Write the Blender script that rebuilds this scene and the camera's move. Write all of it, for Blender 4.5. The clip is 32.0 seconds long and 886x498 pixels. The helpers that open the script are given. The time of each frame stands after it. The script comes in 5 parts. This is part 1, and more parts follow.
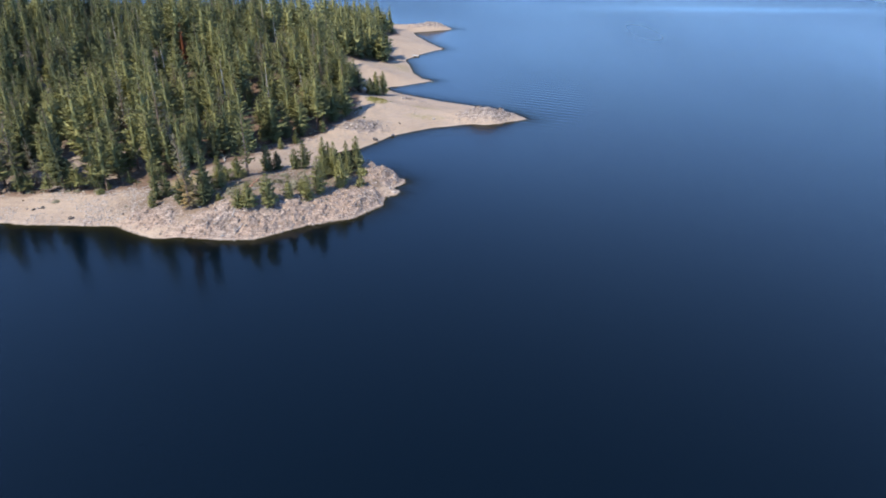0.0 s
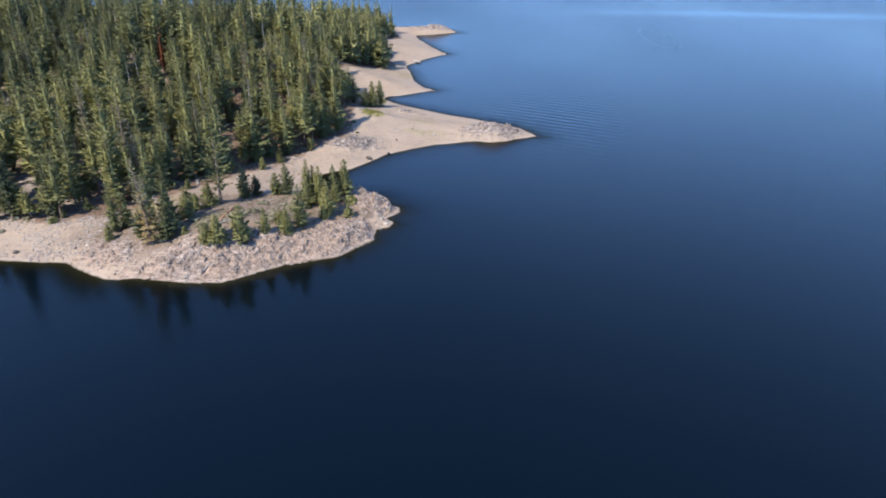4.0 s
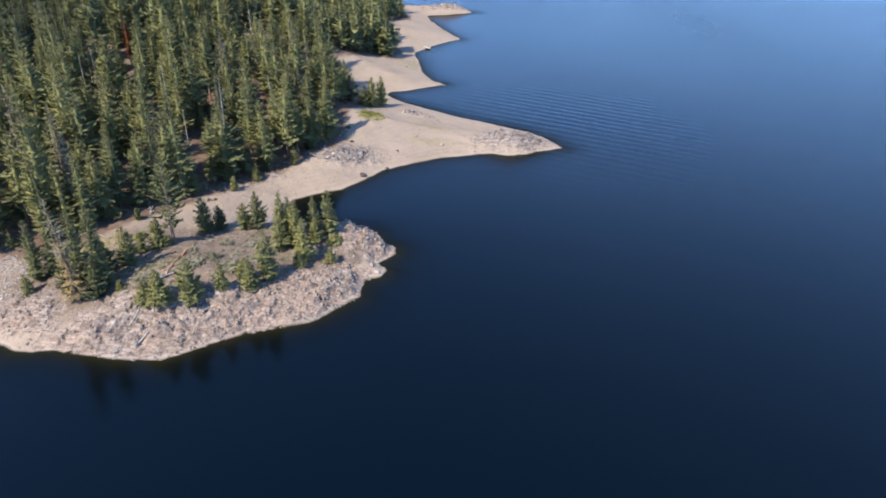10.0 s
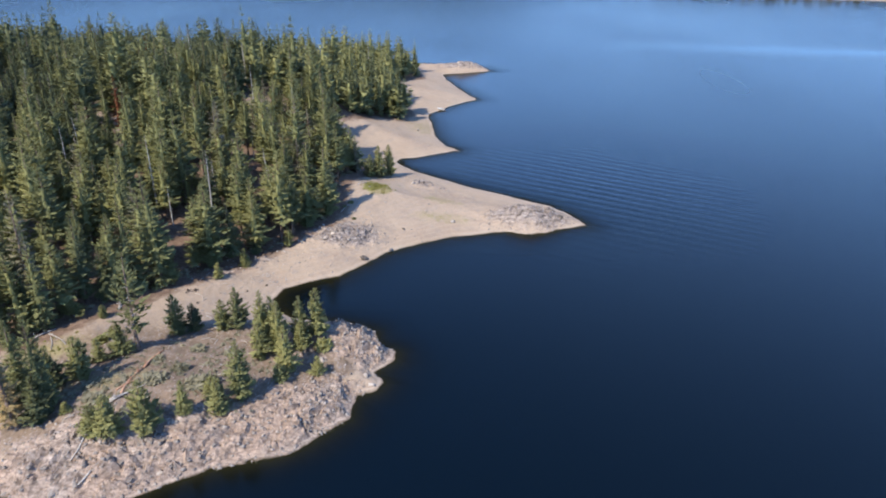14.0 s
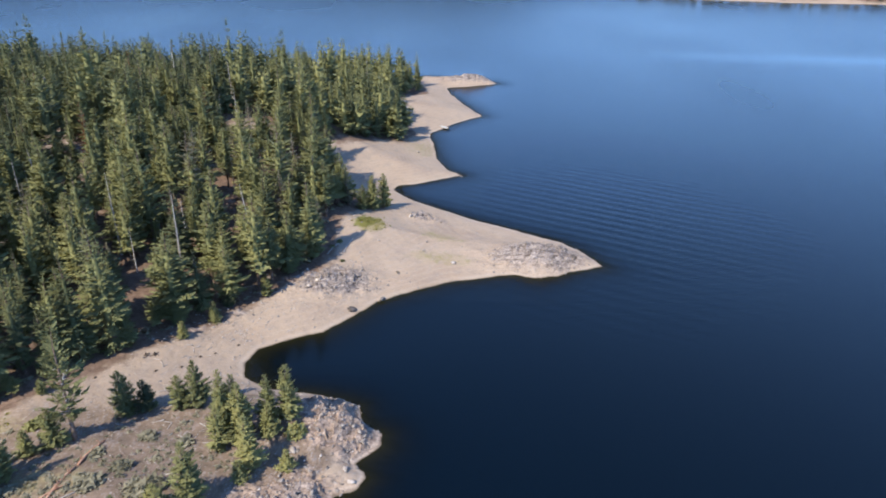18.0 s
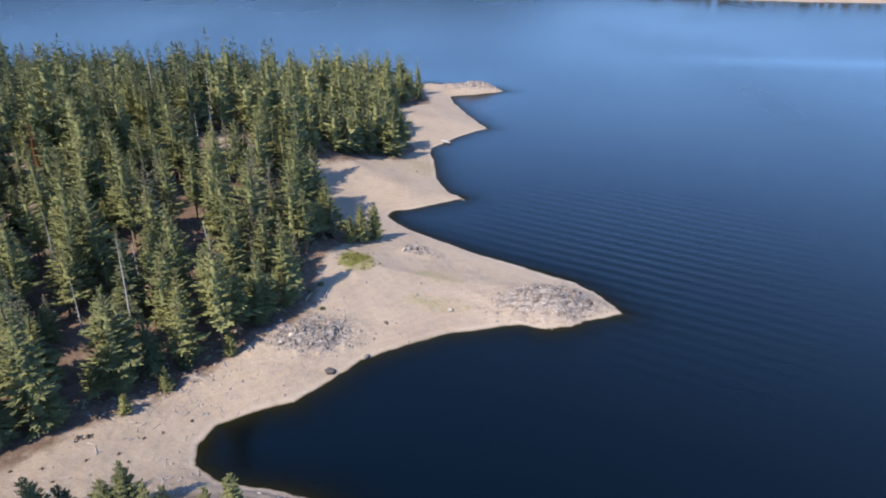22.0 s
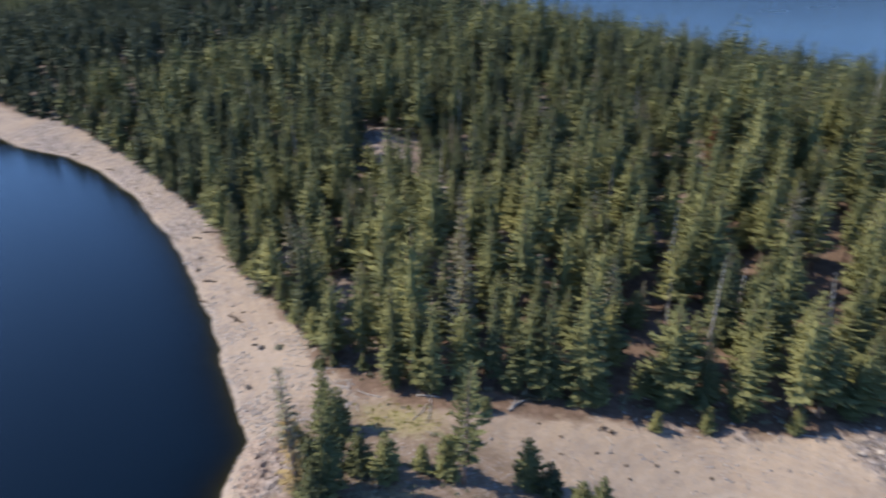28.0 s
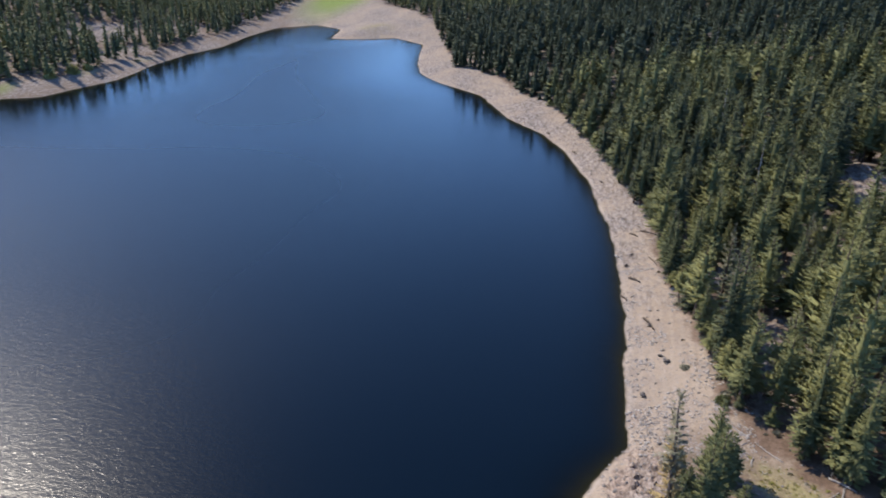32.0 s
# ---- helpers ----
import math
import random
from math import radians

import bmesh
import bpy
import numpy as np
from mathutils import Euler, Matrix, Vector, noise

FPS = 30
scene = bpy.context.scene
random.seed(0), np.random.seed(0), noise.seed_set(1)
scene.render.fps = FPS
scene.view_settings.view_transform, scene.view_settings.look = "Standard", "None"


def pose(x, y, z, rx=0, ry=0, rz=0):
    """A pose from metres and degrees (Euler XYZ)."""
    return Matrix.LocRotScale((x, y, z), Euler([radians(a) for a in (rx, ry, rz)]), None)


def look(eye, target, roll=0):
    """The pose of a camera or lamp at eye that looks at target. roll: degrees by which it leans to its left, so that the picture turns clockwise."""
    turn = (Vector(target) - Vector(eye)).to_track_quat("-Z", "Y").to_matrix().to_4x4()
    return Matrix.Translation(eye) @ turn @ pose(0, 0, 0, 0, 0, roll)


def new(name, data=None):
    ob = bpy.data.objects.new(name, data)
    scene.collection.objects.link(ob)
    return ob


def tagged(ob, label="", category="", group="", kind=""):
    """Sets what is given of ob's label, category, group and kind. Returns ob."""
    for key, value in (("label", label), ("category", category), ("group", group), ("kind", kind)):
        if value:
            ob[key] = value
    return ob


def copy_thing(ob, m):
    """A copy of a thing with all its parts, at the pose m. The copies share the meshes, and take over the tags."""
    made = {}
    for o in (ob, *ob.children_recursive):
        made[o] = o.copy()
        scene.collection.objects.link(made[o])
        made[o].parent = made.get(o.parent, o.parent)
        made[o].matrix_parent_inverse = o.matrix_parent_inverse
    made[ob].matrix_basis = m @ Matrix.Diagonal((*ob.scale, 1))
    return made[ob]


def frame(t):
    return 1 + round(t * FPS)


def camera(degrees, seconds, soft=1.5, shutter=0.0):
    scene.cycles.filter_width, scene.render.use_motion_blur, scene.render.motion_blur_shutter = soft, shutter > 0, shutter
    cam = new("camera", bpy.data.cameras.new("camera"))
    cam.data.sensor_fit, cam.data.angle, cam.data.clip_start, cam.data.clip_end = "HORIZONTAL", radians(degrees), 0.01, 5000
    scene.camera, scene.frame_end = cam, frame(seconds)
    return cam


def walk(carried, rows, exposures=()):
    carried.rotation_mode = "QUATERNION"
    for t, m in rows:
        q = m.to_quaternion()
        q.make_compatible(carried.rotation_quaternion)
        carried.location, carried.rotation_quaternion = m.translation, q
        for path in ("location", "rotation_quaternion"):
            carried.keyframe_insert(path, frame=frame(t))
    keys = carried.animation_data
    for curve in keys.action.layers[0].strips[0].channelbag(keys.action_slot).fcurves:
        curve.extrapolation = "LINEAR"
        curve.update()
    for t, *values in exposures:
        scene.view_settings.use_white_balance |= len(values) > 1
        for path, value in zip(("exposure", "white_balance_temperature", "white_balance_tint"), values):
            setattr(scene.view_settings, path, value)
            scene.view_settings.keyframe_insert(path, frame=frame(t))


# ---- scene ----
cam = camera(64.6, 32.0, soft=1.8, shutter=0.9)
METRES, EYE, TILT, LEAN, TURN = 180.0, 86.0, -26.0, 0.5, 0.0
ROWS = [
    (0.0, 0.0, 0.0, 0.0, 0.0, 0.0, -0.0),
    (0.5, 0.001, 0.0169, 0.0106, -0.03, -0.09, -0.19),
    (1.0, 0.0017, 0.0364, 0.0191, -0.01, -0.08, -0.24),
    (1.5, 0.0025, 0.0561, 0.0272, 0.02, -0.08, -0.31),
    (2.0, 0.0035, 0.0753, 0.0353, 0.06, -0.09, -0.39),
    (2.5, 0.0044, 0.0943, 0.0436, 0.09, -0.09, -0.49),
    (3.0, 0.0055, 0.1132, 0.0521, 0.13, -0.11, -0.6),
    (3.5, 0.0063, 0.1337, 0.0599, 0.2, -0.11, -0.65),
    (5.5, 0.0116, 0.2042, 0.0924, 0.48, -1.35, -1.16),
    (6.0, 0.013, 0.222, 0.102, 0.57, -2.26, -1.31),
    (6.5, 0.013, 0.2415, 0.111, 0.61, -2.4, -1.41),
    (7.0, 0.0128, 0.2631, 0.1189, 0.71, -2.36, -1.4),
    (7.5, 0.0125, 0.2813, 0.1296, 0.74, -2.44, -1.56),
    (8.0, 0.0125, 0.3011, 0.1393, 0.83, -2.47, -1.62),
    (8.5, 0.0123, 0.3198, 0.1498, 0.91, -2.48, -1.71),
    (9.0, 0.0119, 0.3393, 0.1598, 0.99, -2.5, -1.79),
    (9.5, 0.0126, 0.358, 0.1695, 1.11, -2.49, -1.86),
    (10.0, 0.0131, 0.3767, 0.1788, 1.23, -2.47, -1.94),
    (10.5, 0.0137, 0.395, 0.1875, 1.4, -2.37, -1.95),
    (11.0, 0.0146, 0.4131, 0.1958, 1.61, -2.26, -1.98),
    (11.5, 0.0161, 0.4305, 0.2044, 1.82, -2.15, -1.98),
    (12.0, 0.018, 0.447, 0.2129, 2.03, -2.08, -1.98),
    (12.5, 0.0197, 0.4636, 0.2207, 2.25, -1.95, -1.99),
    (13.0, 0.0207, 0.4789, 0.2294, 2.46, -0.85, -2.05),
    (13.5, 0.0216, 0.493, 0.2372, 2.63, 0.37, -2.16),
    (14.0, 0.0234, 0.5076, 0.2447, 2.85, 1.28, -2.2),
    (14.5, 0.0245, 0.5224, 0.2522, 3.02, 1.58, -2.19),
    (16.5, 0.0282, 0.584, 0.2859, 3.49, 1.62, -2.24),
    (17.0, 0.0284, 0.601, 0.2942, 3.51, 1.62, -2.22),
    (17.5, 0.029, 0.618, 0.3026, 3.54, 1.61, -2.17),
    (18.0, 0.0296, 0.6352, 0.3113, 3.58, 1.59, -2.09),
    (18.5, 0.0311, 0.6528, 0.3201, 3.64, 1.57, -2.03),
    (19.0, 0.0311, 0.6712, 0.3282, 3.64, 1.58, -1.99),
    (19.5, 0.032, 0.6891, 0.3357, 3.67, 1.58, -1.94),
    (20.0, 0.0336, 0.7061, 0.3442, 3.75, 1.54, -1.94),
    (20.5, 0.0332, 0.7248, 0.3522, 3.77, 1.56, -1.93),
    (21.0, 0.0352, 0.7419, 0.361, 3.88, 1.52, -1.93),
    (21.5, 0.0371, 0.759, 0.3696, 3.99, 1.51, -1.96),
    (22.0, 0.0361, 0.7771, 0.3777, 4.3, 1.5, -2.11),
    (22.5, 0.0367, 0.794, 0.3868, 7.54, 1.34, -3.58),
    (23.0, 0.0391, 0.8122, 0.3958, 11.07, 1.1, -5.21),
    (23.5, 0.0401, 0.8304, 0.4044, 12.22, 1.02, -5.75),
    (24.0, 0.0397, 0.8479, 0.4128, 13.17, 0.93, -6.22),
    (24.5, 0.0395, 0.861, 0.4192, 15.08, 0.7, -7.18),
    (25.0, 0.0391, 0.8707, 0.4217, 20.01, 0.03, -9.52),
    (25.5, 0.041, 0.874, 0.4236, 27.01, -1.38, -12.73),
    (27.5, 0.0425, 0.8773, 0.4218, 50.71, -8.52, -20.88),
    (28.0, 0.0419, 0.8783, 0.4216, 58.31, -11.31, -22.67),
    (28.5, 0.0421, 0.8796, 0.4223, 64.81, -13.85, -23.87),
    (29.0, 0.0415, 0.8797, 0.4228, 68.3, -15.29, -24.51),
    (29.5, 0.0421, 0.8798, 0.4227, 69.78, -15.85, -24.8),
    (30.0, 0.0419, 0.8798, 0.4225, 72.26, -16.83, -25.09),
    (30.5, 0.0391, 0.8785, 0.4213, 78.57, -19.48, -25.77),
    (31.0, 0.0374, 0.8766, 0.4205, 88.79, -23.91, -26.31),
    (31.5, 0.0326, 0.8705, 0.4199, 96.24, -27.48, -26.38),
    (32.0, 0.0317, 0.8679, 0.4199, 99.15, -28.88, -26.42),
]
walk(cam, [(t, pose(0, 0, EYE, TILT, LEAN, TURN) @ pose(METRES * x, METRES * y, METRES * z, 90 + pitch, roll, yaw)) for t, x, y, z, yaw, pitch, roll in ROWS],
     exposures=[(0.0, 0.64), (12.0, 0.64), (24.5, 0.62), (27.5, 0.37), (29.5, 0.34), (32.0, 0.26)])

# ---- world and sun ----
SUN_AZ, SUN_EL = 214.0, 46.5  # degrees clockwise from +y, and above the horizon
world = bpy.data.worlds.new("world")
scene.world = world
world.use_nodes = True
wn = world.node_tree.nodes
sky = wn.new("ShaderNodeTexSky")
sky.sky_type, sky.sun_disc = "NISHITA", False
sky.sun_elevation, sky.sun_rotation = radians(SUN_EL), radians(SUN_AZ)
sky.altitude, sky.air_density, sky.dust_density, sky.ozone_density = 3000, 1.0, 0.0, 7.6
world.node_tree.links.new(sky.outputs[0], wn["Background"].inputs[0])
wn["Background"].inputs[1].default_value = 0.25
sun_data = bpy.data.lights.new("sun", "SUN")
sun_data.energy, sun_data.angle, sun_data.color = 4.9, radians(0.53), (1.0, 0.90, 0.77)
sun_way = Vector((math.sin(radians(SUN_AZ)) * math.cos(radians(SUN_EL)), math.cos(radians(SUN_AZ)) * math.cos(radians(SUN_EL)), math.sin(radians(SUN_EL))))
sun = new("sun", sun_data)
sun.matrix_basis = look(sun_way * 300, (0, 0, 0))

# ---- the plan: shorelines of the lake, metres ----
WEST_BAY = [(-333, -114), (-341, -97), (-367, -91), (-394, -83), (-443, -88), (-492, -88), (-528, -78), (-594, -82), (-654, -79),
            (-684, -50), (-661, -18), (-594, -9), (-600, 17), (-614, 44), (-580, 74), (-550, 77), (-498, 84), (-456, 93), (-430, 107),
            (-394, 139), (-361, 151), (-342, 158), (-317, 175), (-289, 185), (-252, 193), (-223, 195.5), (-208, 197.3), (-190, 198.6),
            (-161, 197.8), (-149, 198.1), (-129, 195.4), (-116, 194.5), (-103.4, 193.9), (-99.5, 193), (-92, 188), (-86, 184.6)]
CAPE = [(-78.2, 185), (-71.5, 184), (-64.3, 182.8), (-55.5, 183.6), (-49.3, 188), (-41, 193.5), (-31.5, 197), (-26.3, 201), (-19.8, 208.5),
        (-19.9, 215.7), (-16.2, 217.8), (-15.1, 220.6), (-17.2, 223.8), (-13.5, 229), (-13.8, 232), (-18.8, 236.5), (-20.2, 240.5), (-24, 242.5),
        (-31, 243.8), (-40, 244.5), (-46, 248.5), (-47.6, 254.2), (-46.4, 259.5)]
COVE = [(-39.1, 265), (-33.4, 267.9), (-28.2, 274.4), (-22.9, 283.3), (-15.3, 289.5), (-4.2, 296.3), (12.1, 301.5), (18, 299.6),
        (24.1, 301.9), (27.3, 304.7), (37.5, 308.3), (33.3, 317.3), (27.5, 324.8), (11, 334.3), (0.3, 341), (-11.2, 349.5), (-21.5, 357.8),
        (-30.9, 368.8), (-29.5, 373.7), (-21.5, 376.6), (-11.7, 384.2), (-6.3, 387.8)]
NORTH_POINTS = [(-12.3, 392.8), (-17.9, 408.6), (-21.1, 431.5), (-23.9, 449), (-19.3, 457.2), (-15.8, 464.7), (-6.8, 477.3), (-0.4, 483.4),
                (-11.1, 510.4), (-20.5, 538.6), (-23.2, 554.4), (-9.9, 559), (7.8, 569.4), (-3.7, 584), (-21.6, 584), (-38.6, 592),
                (-70, 572), (-150, 556), (-300, 550), (-450, 545), (-600, 566), (-750, 640)]
FAR_SHORE = [(-1000, 860), (-1180, 1250), (-800, 1560), (-300, 1600), (60, 1420), (210, 1235), (291, 1171), (388, 1130), (496, 1108), (700, 1050), (960, 800),
             (1020, 380), (860, -20), (600, -270), (200, -350), (-80, -310), (-230, -230), (-310, -165)]
LAKE = np.array(WEST_BAY + CAPE + COVE + NORTH_POINTS + FAR_SHORE, float)

# the forest's edge on the peninsula, and on the shore south of the bay
FOREST = np.array([(-1500, -75), (-1000, -40), (-800, -12), (-735, 40), (-640, 76), (-545, 97), (-460, 116), (-426, 146), (-376, 167), (-345, 183), (-299, 195),
                   (-264, 201), (-235, 205), (-206, 208.5), (-194, 208.5), (-170, 209), (-156, 209), (-144.6, 211), (-122.5, 213), (-109, 212.5), (-103.3, 216.5), (-96, 221), (-90, 225.5), (-84, 231.5),
                   (-77, 243), (-71.5, 252), (-65, 262.5), (-56, 273), (-50, 283.5), (-44.5, 290), (-41.5, 298), (-42, 311), (-42, 326), (-39.5, 338), (-43, 350), (-56, 368), (-66, 386),
                   (-58, 398), (-50, 407), (-45, 419), (-36, 425), (-35, 444), (-44, 471), (-49, 496), (-42, 512), (-36, 522), (-40, 545), (-44, 552), (-80, 556), (-160, 543), (-300, 538), (-450, 533), (-600, 552),
                   (-760, 625), (-1500, 640)], float)
SOUTH_WOODS = np.array([(-1500, -130), (-866, -110), (-720, -104), (-577, -97), (-495, -104), (-444, -99), (-371, -110), (-352, -128), (-330, -190), (-240, -260),
                        (-90, -330), (200, -372), (200, -700), (-1500, -700)], float)
CLEARINGS = [(-86, 381, 12, 16), (-92, 262, 5, 4), (-112, 240, 4, 3), (-203, 272, 23, 8), (-262, 262, 7, 5), (-150, 330, 7, 5), (-470, -122, 26, 14), (-425, -125, 20, 9), (-505, -160, 34, 26), (-572, -128, 26, 16)]


def lattice(ix, iy, seed):
    """A repeatable random value for each whole-numbered cell corner."""
    n = (ix.astype(np.int64) * 374761393 + iy.astype(np.int64) * 668265263 + seed * 974634777) & 0x7FFFFFFF
    n = ((n ^ (n >> 13)) * 1274126177) & 0x7FFFFFFF
    return ((n ^ (n >> 16)) & 0xFFFF) / 65535.0


def value_noise(x, y, seed):
    ix, iy = np.floor(x), np.floor(y)
    fx, fy = x - ix, y - iy
    fx, fy = fx * fx * (3 - 2 * fx), fy * fy * (3 - 2 * fy)
    a, b = lattice(ix, iy, seed), lattice(ix + 1, iy, seed)
    c, d = lattice(ix, iy + 1, seed), lattice(ix + 1, iy + 1, seed)
    return (a * (1 - fx) + b * fx) * (1 - fy) + (c * (1 - fx) + d * fx) * fy


def fbm(x, y, size, seed, octaves=4):
    """Layered noise from -1 to 1 whose largest lumps are about size metres across."""
    out, amp, total = 0, 1.0, 0
    for k in range(octaves):
        out = out + amp * (value_noise(x / size * 2 ** k + 17.3 * k, y / size * 2 ** k - 9.1 * k, seed + k) * 2 - 1)
        total += amp
        amp *= 0.5
    return out / total


def blocks(x, y, size, seed):
    """Flat-topped, tilted blocks from about -0.5 to 0.5."""
    gx, gy = np.floor(x / size), np.floor(y / size)
    best, out = np.full(x.shape, 9.0), np.zeros(x.shape)
    for dx in (-1, 0, 1):
        for dy in (-1, 0, 1):
            cx, cy = gx + dx, gy + dy
            px, py = x / size - cx - lattice(cx, cy, seed), y / size - cy - lattice(cx, cy, seed + 5)
            dist = np.abs(px) + np.abs(py)
            top = lattice(cx, cy, seed + 9) - 0.5 + 0.9 * px * (lattice(cx, cy, seed + 11) - 0.5) + 0.9 * py * (lattice(cx, cy, seed + 13) - 0.2)
            out, best = np.where(dist < best, top, out), np.minimum(best, dist)
    return out


def inside(poly, x, y):
    hit = np.zeros(x.shape, bool)
    for (x0, y0), (x1, y1) in zip(poly, np.roll(poly, -1, 0)):
        if y0 != y1:
            hit ^= ((y0 > y) != (y1 > y)) & (x < (x1 - x0) * (y - y0) / (y1 - y0) + x0)
    return hit


def outline_distance(poly, x, y):
    best = np.full(x.shape, 1e12)
    for (x0, y0), (x1, y1) in zip(poly, np.roll(poly, -1, 0)):
        ex, ey = x1 - x0, y1 - y0
        k = np.clip(((x - x0) * ex + (y - y0) * ey) / (ex * ex + ey * ey), 0, 1)
        best = np.minimum(best, (x - x0 - k * ex) ** 2 + (y - y0 - k * ey) ** 2)
    return np.sqrt(best)


def blob(x, y, cx, cy, rx, ry, turn=0.0):
    """1 in the middle of an ellipse, falling softly to 0 at about its rim."""
    c, s = math.cos(radians(turn)), math.sin(radians(turn))
    u, v = ((x - cx) * c + (y - cy) * s) / rx, (-(x - cx) * s + (y - cy) * c) / ry
    return np.exp(-1.2 * (u * u + v * v))


def step(a, b, v):
    """0 at a, 1 at b, smooth between."""
    k = np.clip((v - a) / (b - a), 0, 1)
    return k * k * (3 - 2 * k)


# low rises of the land: x, y, two radii, turn, metres
RISES = [(-62, 205, 26, 13, 8, 3.0), (-30, 229, 12, 11, 0, 1.2), (19, 309, 14, 7, 5, 1.0), (-36, 288, 10, 6, 25, 0.9), (-260, 380, 240, 110, 0, 13),
         (-110, 385, 55, 60, 0, 8), (-4, 572, 20, 7, 15, 2.5), (-600, 330, 260, 160, 0, 25), (-52, 207, 10, 6, 20, 1.0), (-218, 274, 20, 12, 0, 5.0)]


# steep little bluffs at the water: x, y, two radii, turn, metres
BLUFFS = [(-36, 234, 17, 9, 0, 2.3), (-21, 231, 8, 9, 0, 1.0), (17, 309, 14, 7, -20, 1.1), (-56, 196, 30, 9, 15, 1.2)]


def shore(x, y):
    """Metres inland of the waterline (minus: out in the lake)."""
    d = outline_distance(LAKE, x, y)
    d = np.where(inside(LAKE, x, y), -d, d)
    near = np.exp(-(d / 12.0) ** 2)
    return d + near * (0.9 * fbm(x, y, 9, 3) + 0.35 * fbm(x, y, 2.2, 11))


def rockiness(x, y, d):
    """How far bare rock shows through, 0 to 1."""
    r = np.maximum(blob(x, y, -56, 192, 36, 10, 18) * 1.5, blob(x, y, -26, 208, 14, 11, 45) * 1.5)
    r = np.maximum(r, blob(x, y, -22, 233, 11, 13) * 1.4)
    r = np.maximum(r, blob(x, y, 19.5, 310.5, 15, 9.5, 5) * 1.35)
    r = np.maximum(r, blob(x, y, -36, 287.5, 13, 7.5, 28) * 1.25)
    r = np.maximum(r, blob(x, y, -16.5, 337.5, 7, 4, -30) * 0.95)
    r = np.maximum(r, blob(x, y, -89, 194, 18, 9, -10) * 1.0)
    r = np.maximum(r, blob(x, y, -60, 264.5, 13, 4.5, 50) * 0.72)
    r = np.maximum(r, blob(x, y, -5, 572, 26, 7, 15) * 1.2)
    r = np.maximum(r, blob(x, y, -470, -118, 18, 10) * 1.2)
    r = np.maximum(r, blob(x, y, -420, -125, 22, 8) * 1.2)
    r = np.maximum(r, np.maximum(blob(x, y, -505, -160, 36, 30), blob(x, y, -572, -130, 28, 17)) * 1.2)
    r = np.maximum(r, blob(x, y, -214, 273, 14, 7) * 1.3)
    return np.clip(r + 0.35 * fbm(x, y, 6, 31) - 0.18, 0, 1) * step(-6, 0, d)


def ground_height(x, y, d=None):
    d = shore(x, y) if d is None else d
    land = 0.21 * np.clip(d, 0, 17) + 0.09 * np.clip(d - 17, 0, 70) + 0.05 * np.clip(d - 89, 0, 400)
    land = land * (1 - 0.55 * blob(x, y, -2, 322, 42, 20, -10))
    for cx, cy, rx, ry, turn, up in RISES:
        land = land + up * blob(x, y, cx, cy, rx, ry, turn) * (step(0.5, 10, d) if rx < 40 else step(12, 45, d))
    for cx, cy, rx, ry, turn, up in BLUFFS:
        land = land + up * blob(x, y, cx, cy, rx, ry, turn) * step(0.1, 3.5, d)
    land = land + step(10, 60, d) * 1.6 * fbm(x, y, 30, 21) + step(2, 14, d) * 0.25 * fbm(x, y, 5, 41)
    away = step(120, 900, d) * (step(900, 1500, np.hypot(x + 150, y - 400)))
    land = land + away * (70 + 60 * fbm(x, y, 700, 51, 3))
    land = land + step(40, 260, -y - 90) * step(0, 200, -x - 250) * 40
    land = land + step(15, 420, d) * step(780, 1000, y) * step(250, -150, x) * 75
    rock = rockiness(x, y, d)
    # jointed granite: tilted blocks, longer along the strike
    u, v = 0.8 * x + 0.6 * y + 0.8 * fbm(x, y, 4, 61), 1.7 * (0.8 * y - 0.6 * x) + 0.8 * fbm(x, y, 4, 62)
    crag = 1.35 * blocks(u, v, 5.0, 71) + 1.05 * blocks(u, v, 2.6, 75) + 0.5 * blocks(v, u, 1.4, 79)
    land = land + rock * step(-0.5, 3.0, d) * (crag + 0.3 + 0.8 * step(0.5, 4, d))
    land = land + 0.02
    bed = np.maximum(0.30 * d, -14 + 0 * d)
    return np.where(d > 0, land, bed)
# ---- end of plan ----

# ---- materials ----


def material(name):
    mat = bpy.data.materials.new(name)
    mat.use_nodes = True
    nodes, links = mat.node_tree.nodes, mat.node_tree.links
    return mat, nodes, links, nodes["Principled BSDF"]


def add(nodes, kind, **values):
    node = nodes.new(kind)
    for key, value in values.items():
        if key in node.inputs:
            node.inputs[key].default_value = value
    return node


def noise_node(nodes, links, where, scale, detail=4.0, rough=0.55):
    node = add(nodes, "ShaderNodeTexNoise", Scale=scale, Detail=detail, Roughness=rough)
    links.new(where, node.inputs["Vector"])
    return node.outputs["Fac"]


def add_noise_colour(nodes, links, where, scale):
    node = add(nodes, "ShaderNodeTexNoise", Scale=scale, Detail=3.0)
    links.new(where, node.inputs["Vector"])
    return node.outputs["Color"]


def ramp(nodes, links, value, stops):
    node = nodes.new("ShaderNodeValToRGB")
    el = node.color_ramp.elements
    while len(el) < len(stops):
        el.new(0.5)
    for e, (at, colour) in zip(el, stops):
        e.position, e.color = at, (*colour, 1)
    links.new(value, node.inputs[0])
    return node.outputs[0]


def mix(nodes, links, fac, a, b, blend="MIX"):
    node = nodes.new("ShaderNodeMix")
    node.data_type, node.blend_type = "RGBA", blend
    for k, v in ((0, fac), (6, a), (7, b)):
        if isinstance(v, (int, float)):
            node.inputs[k].default_value = v
        elif isinstance(v, tuple):
            node.inputs[k].default_value = (*v, 1)
        else:
            links.new(v, node.inputs[k])
    return node.outputs[2]


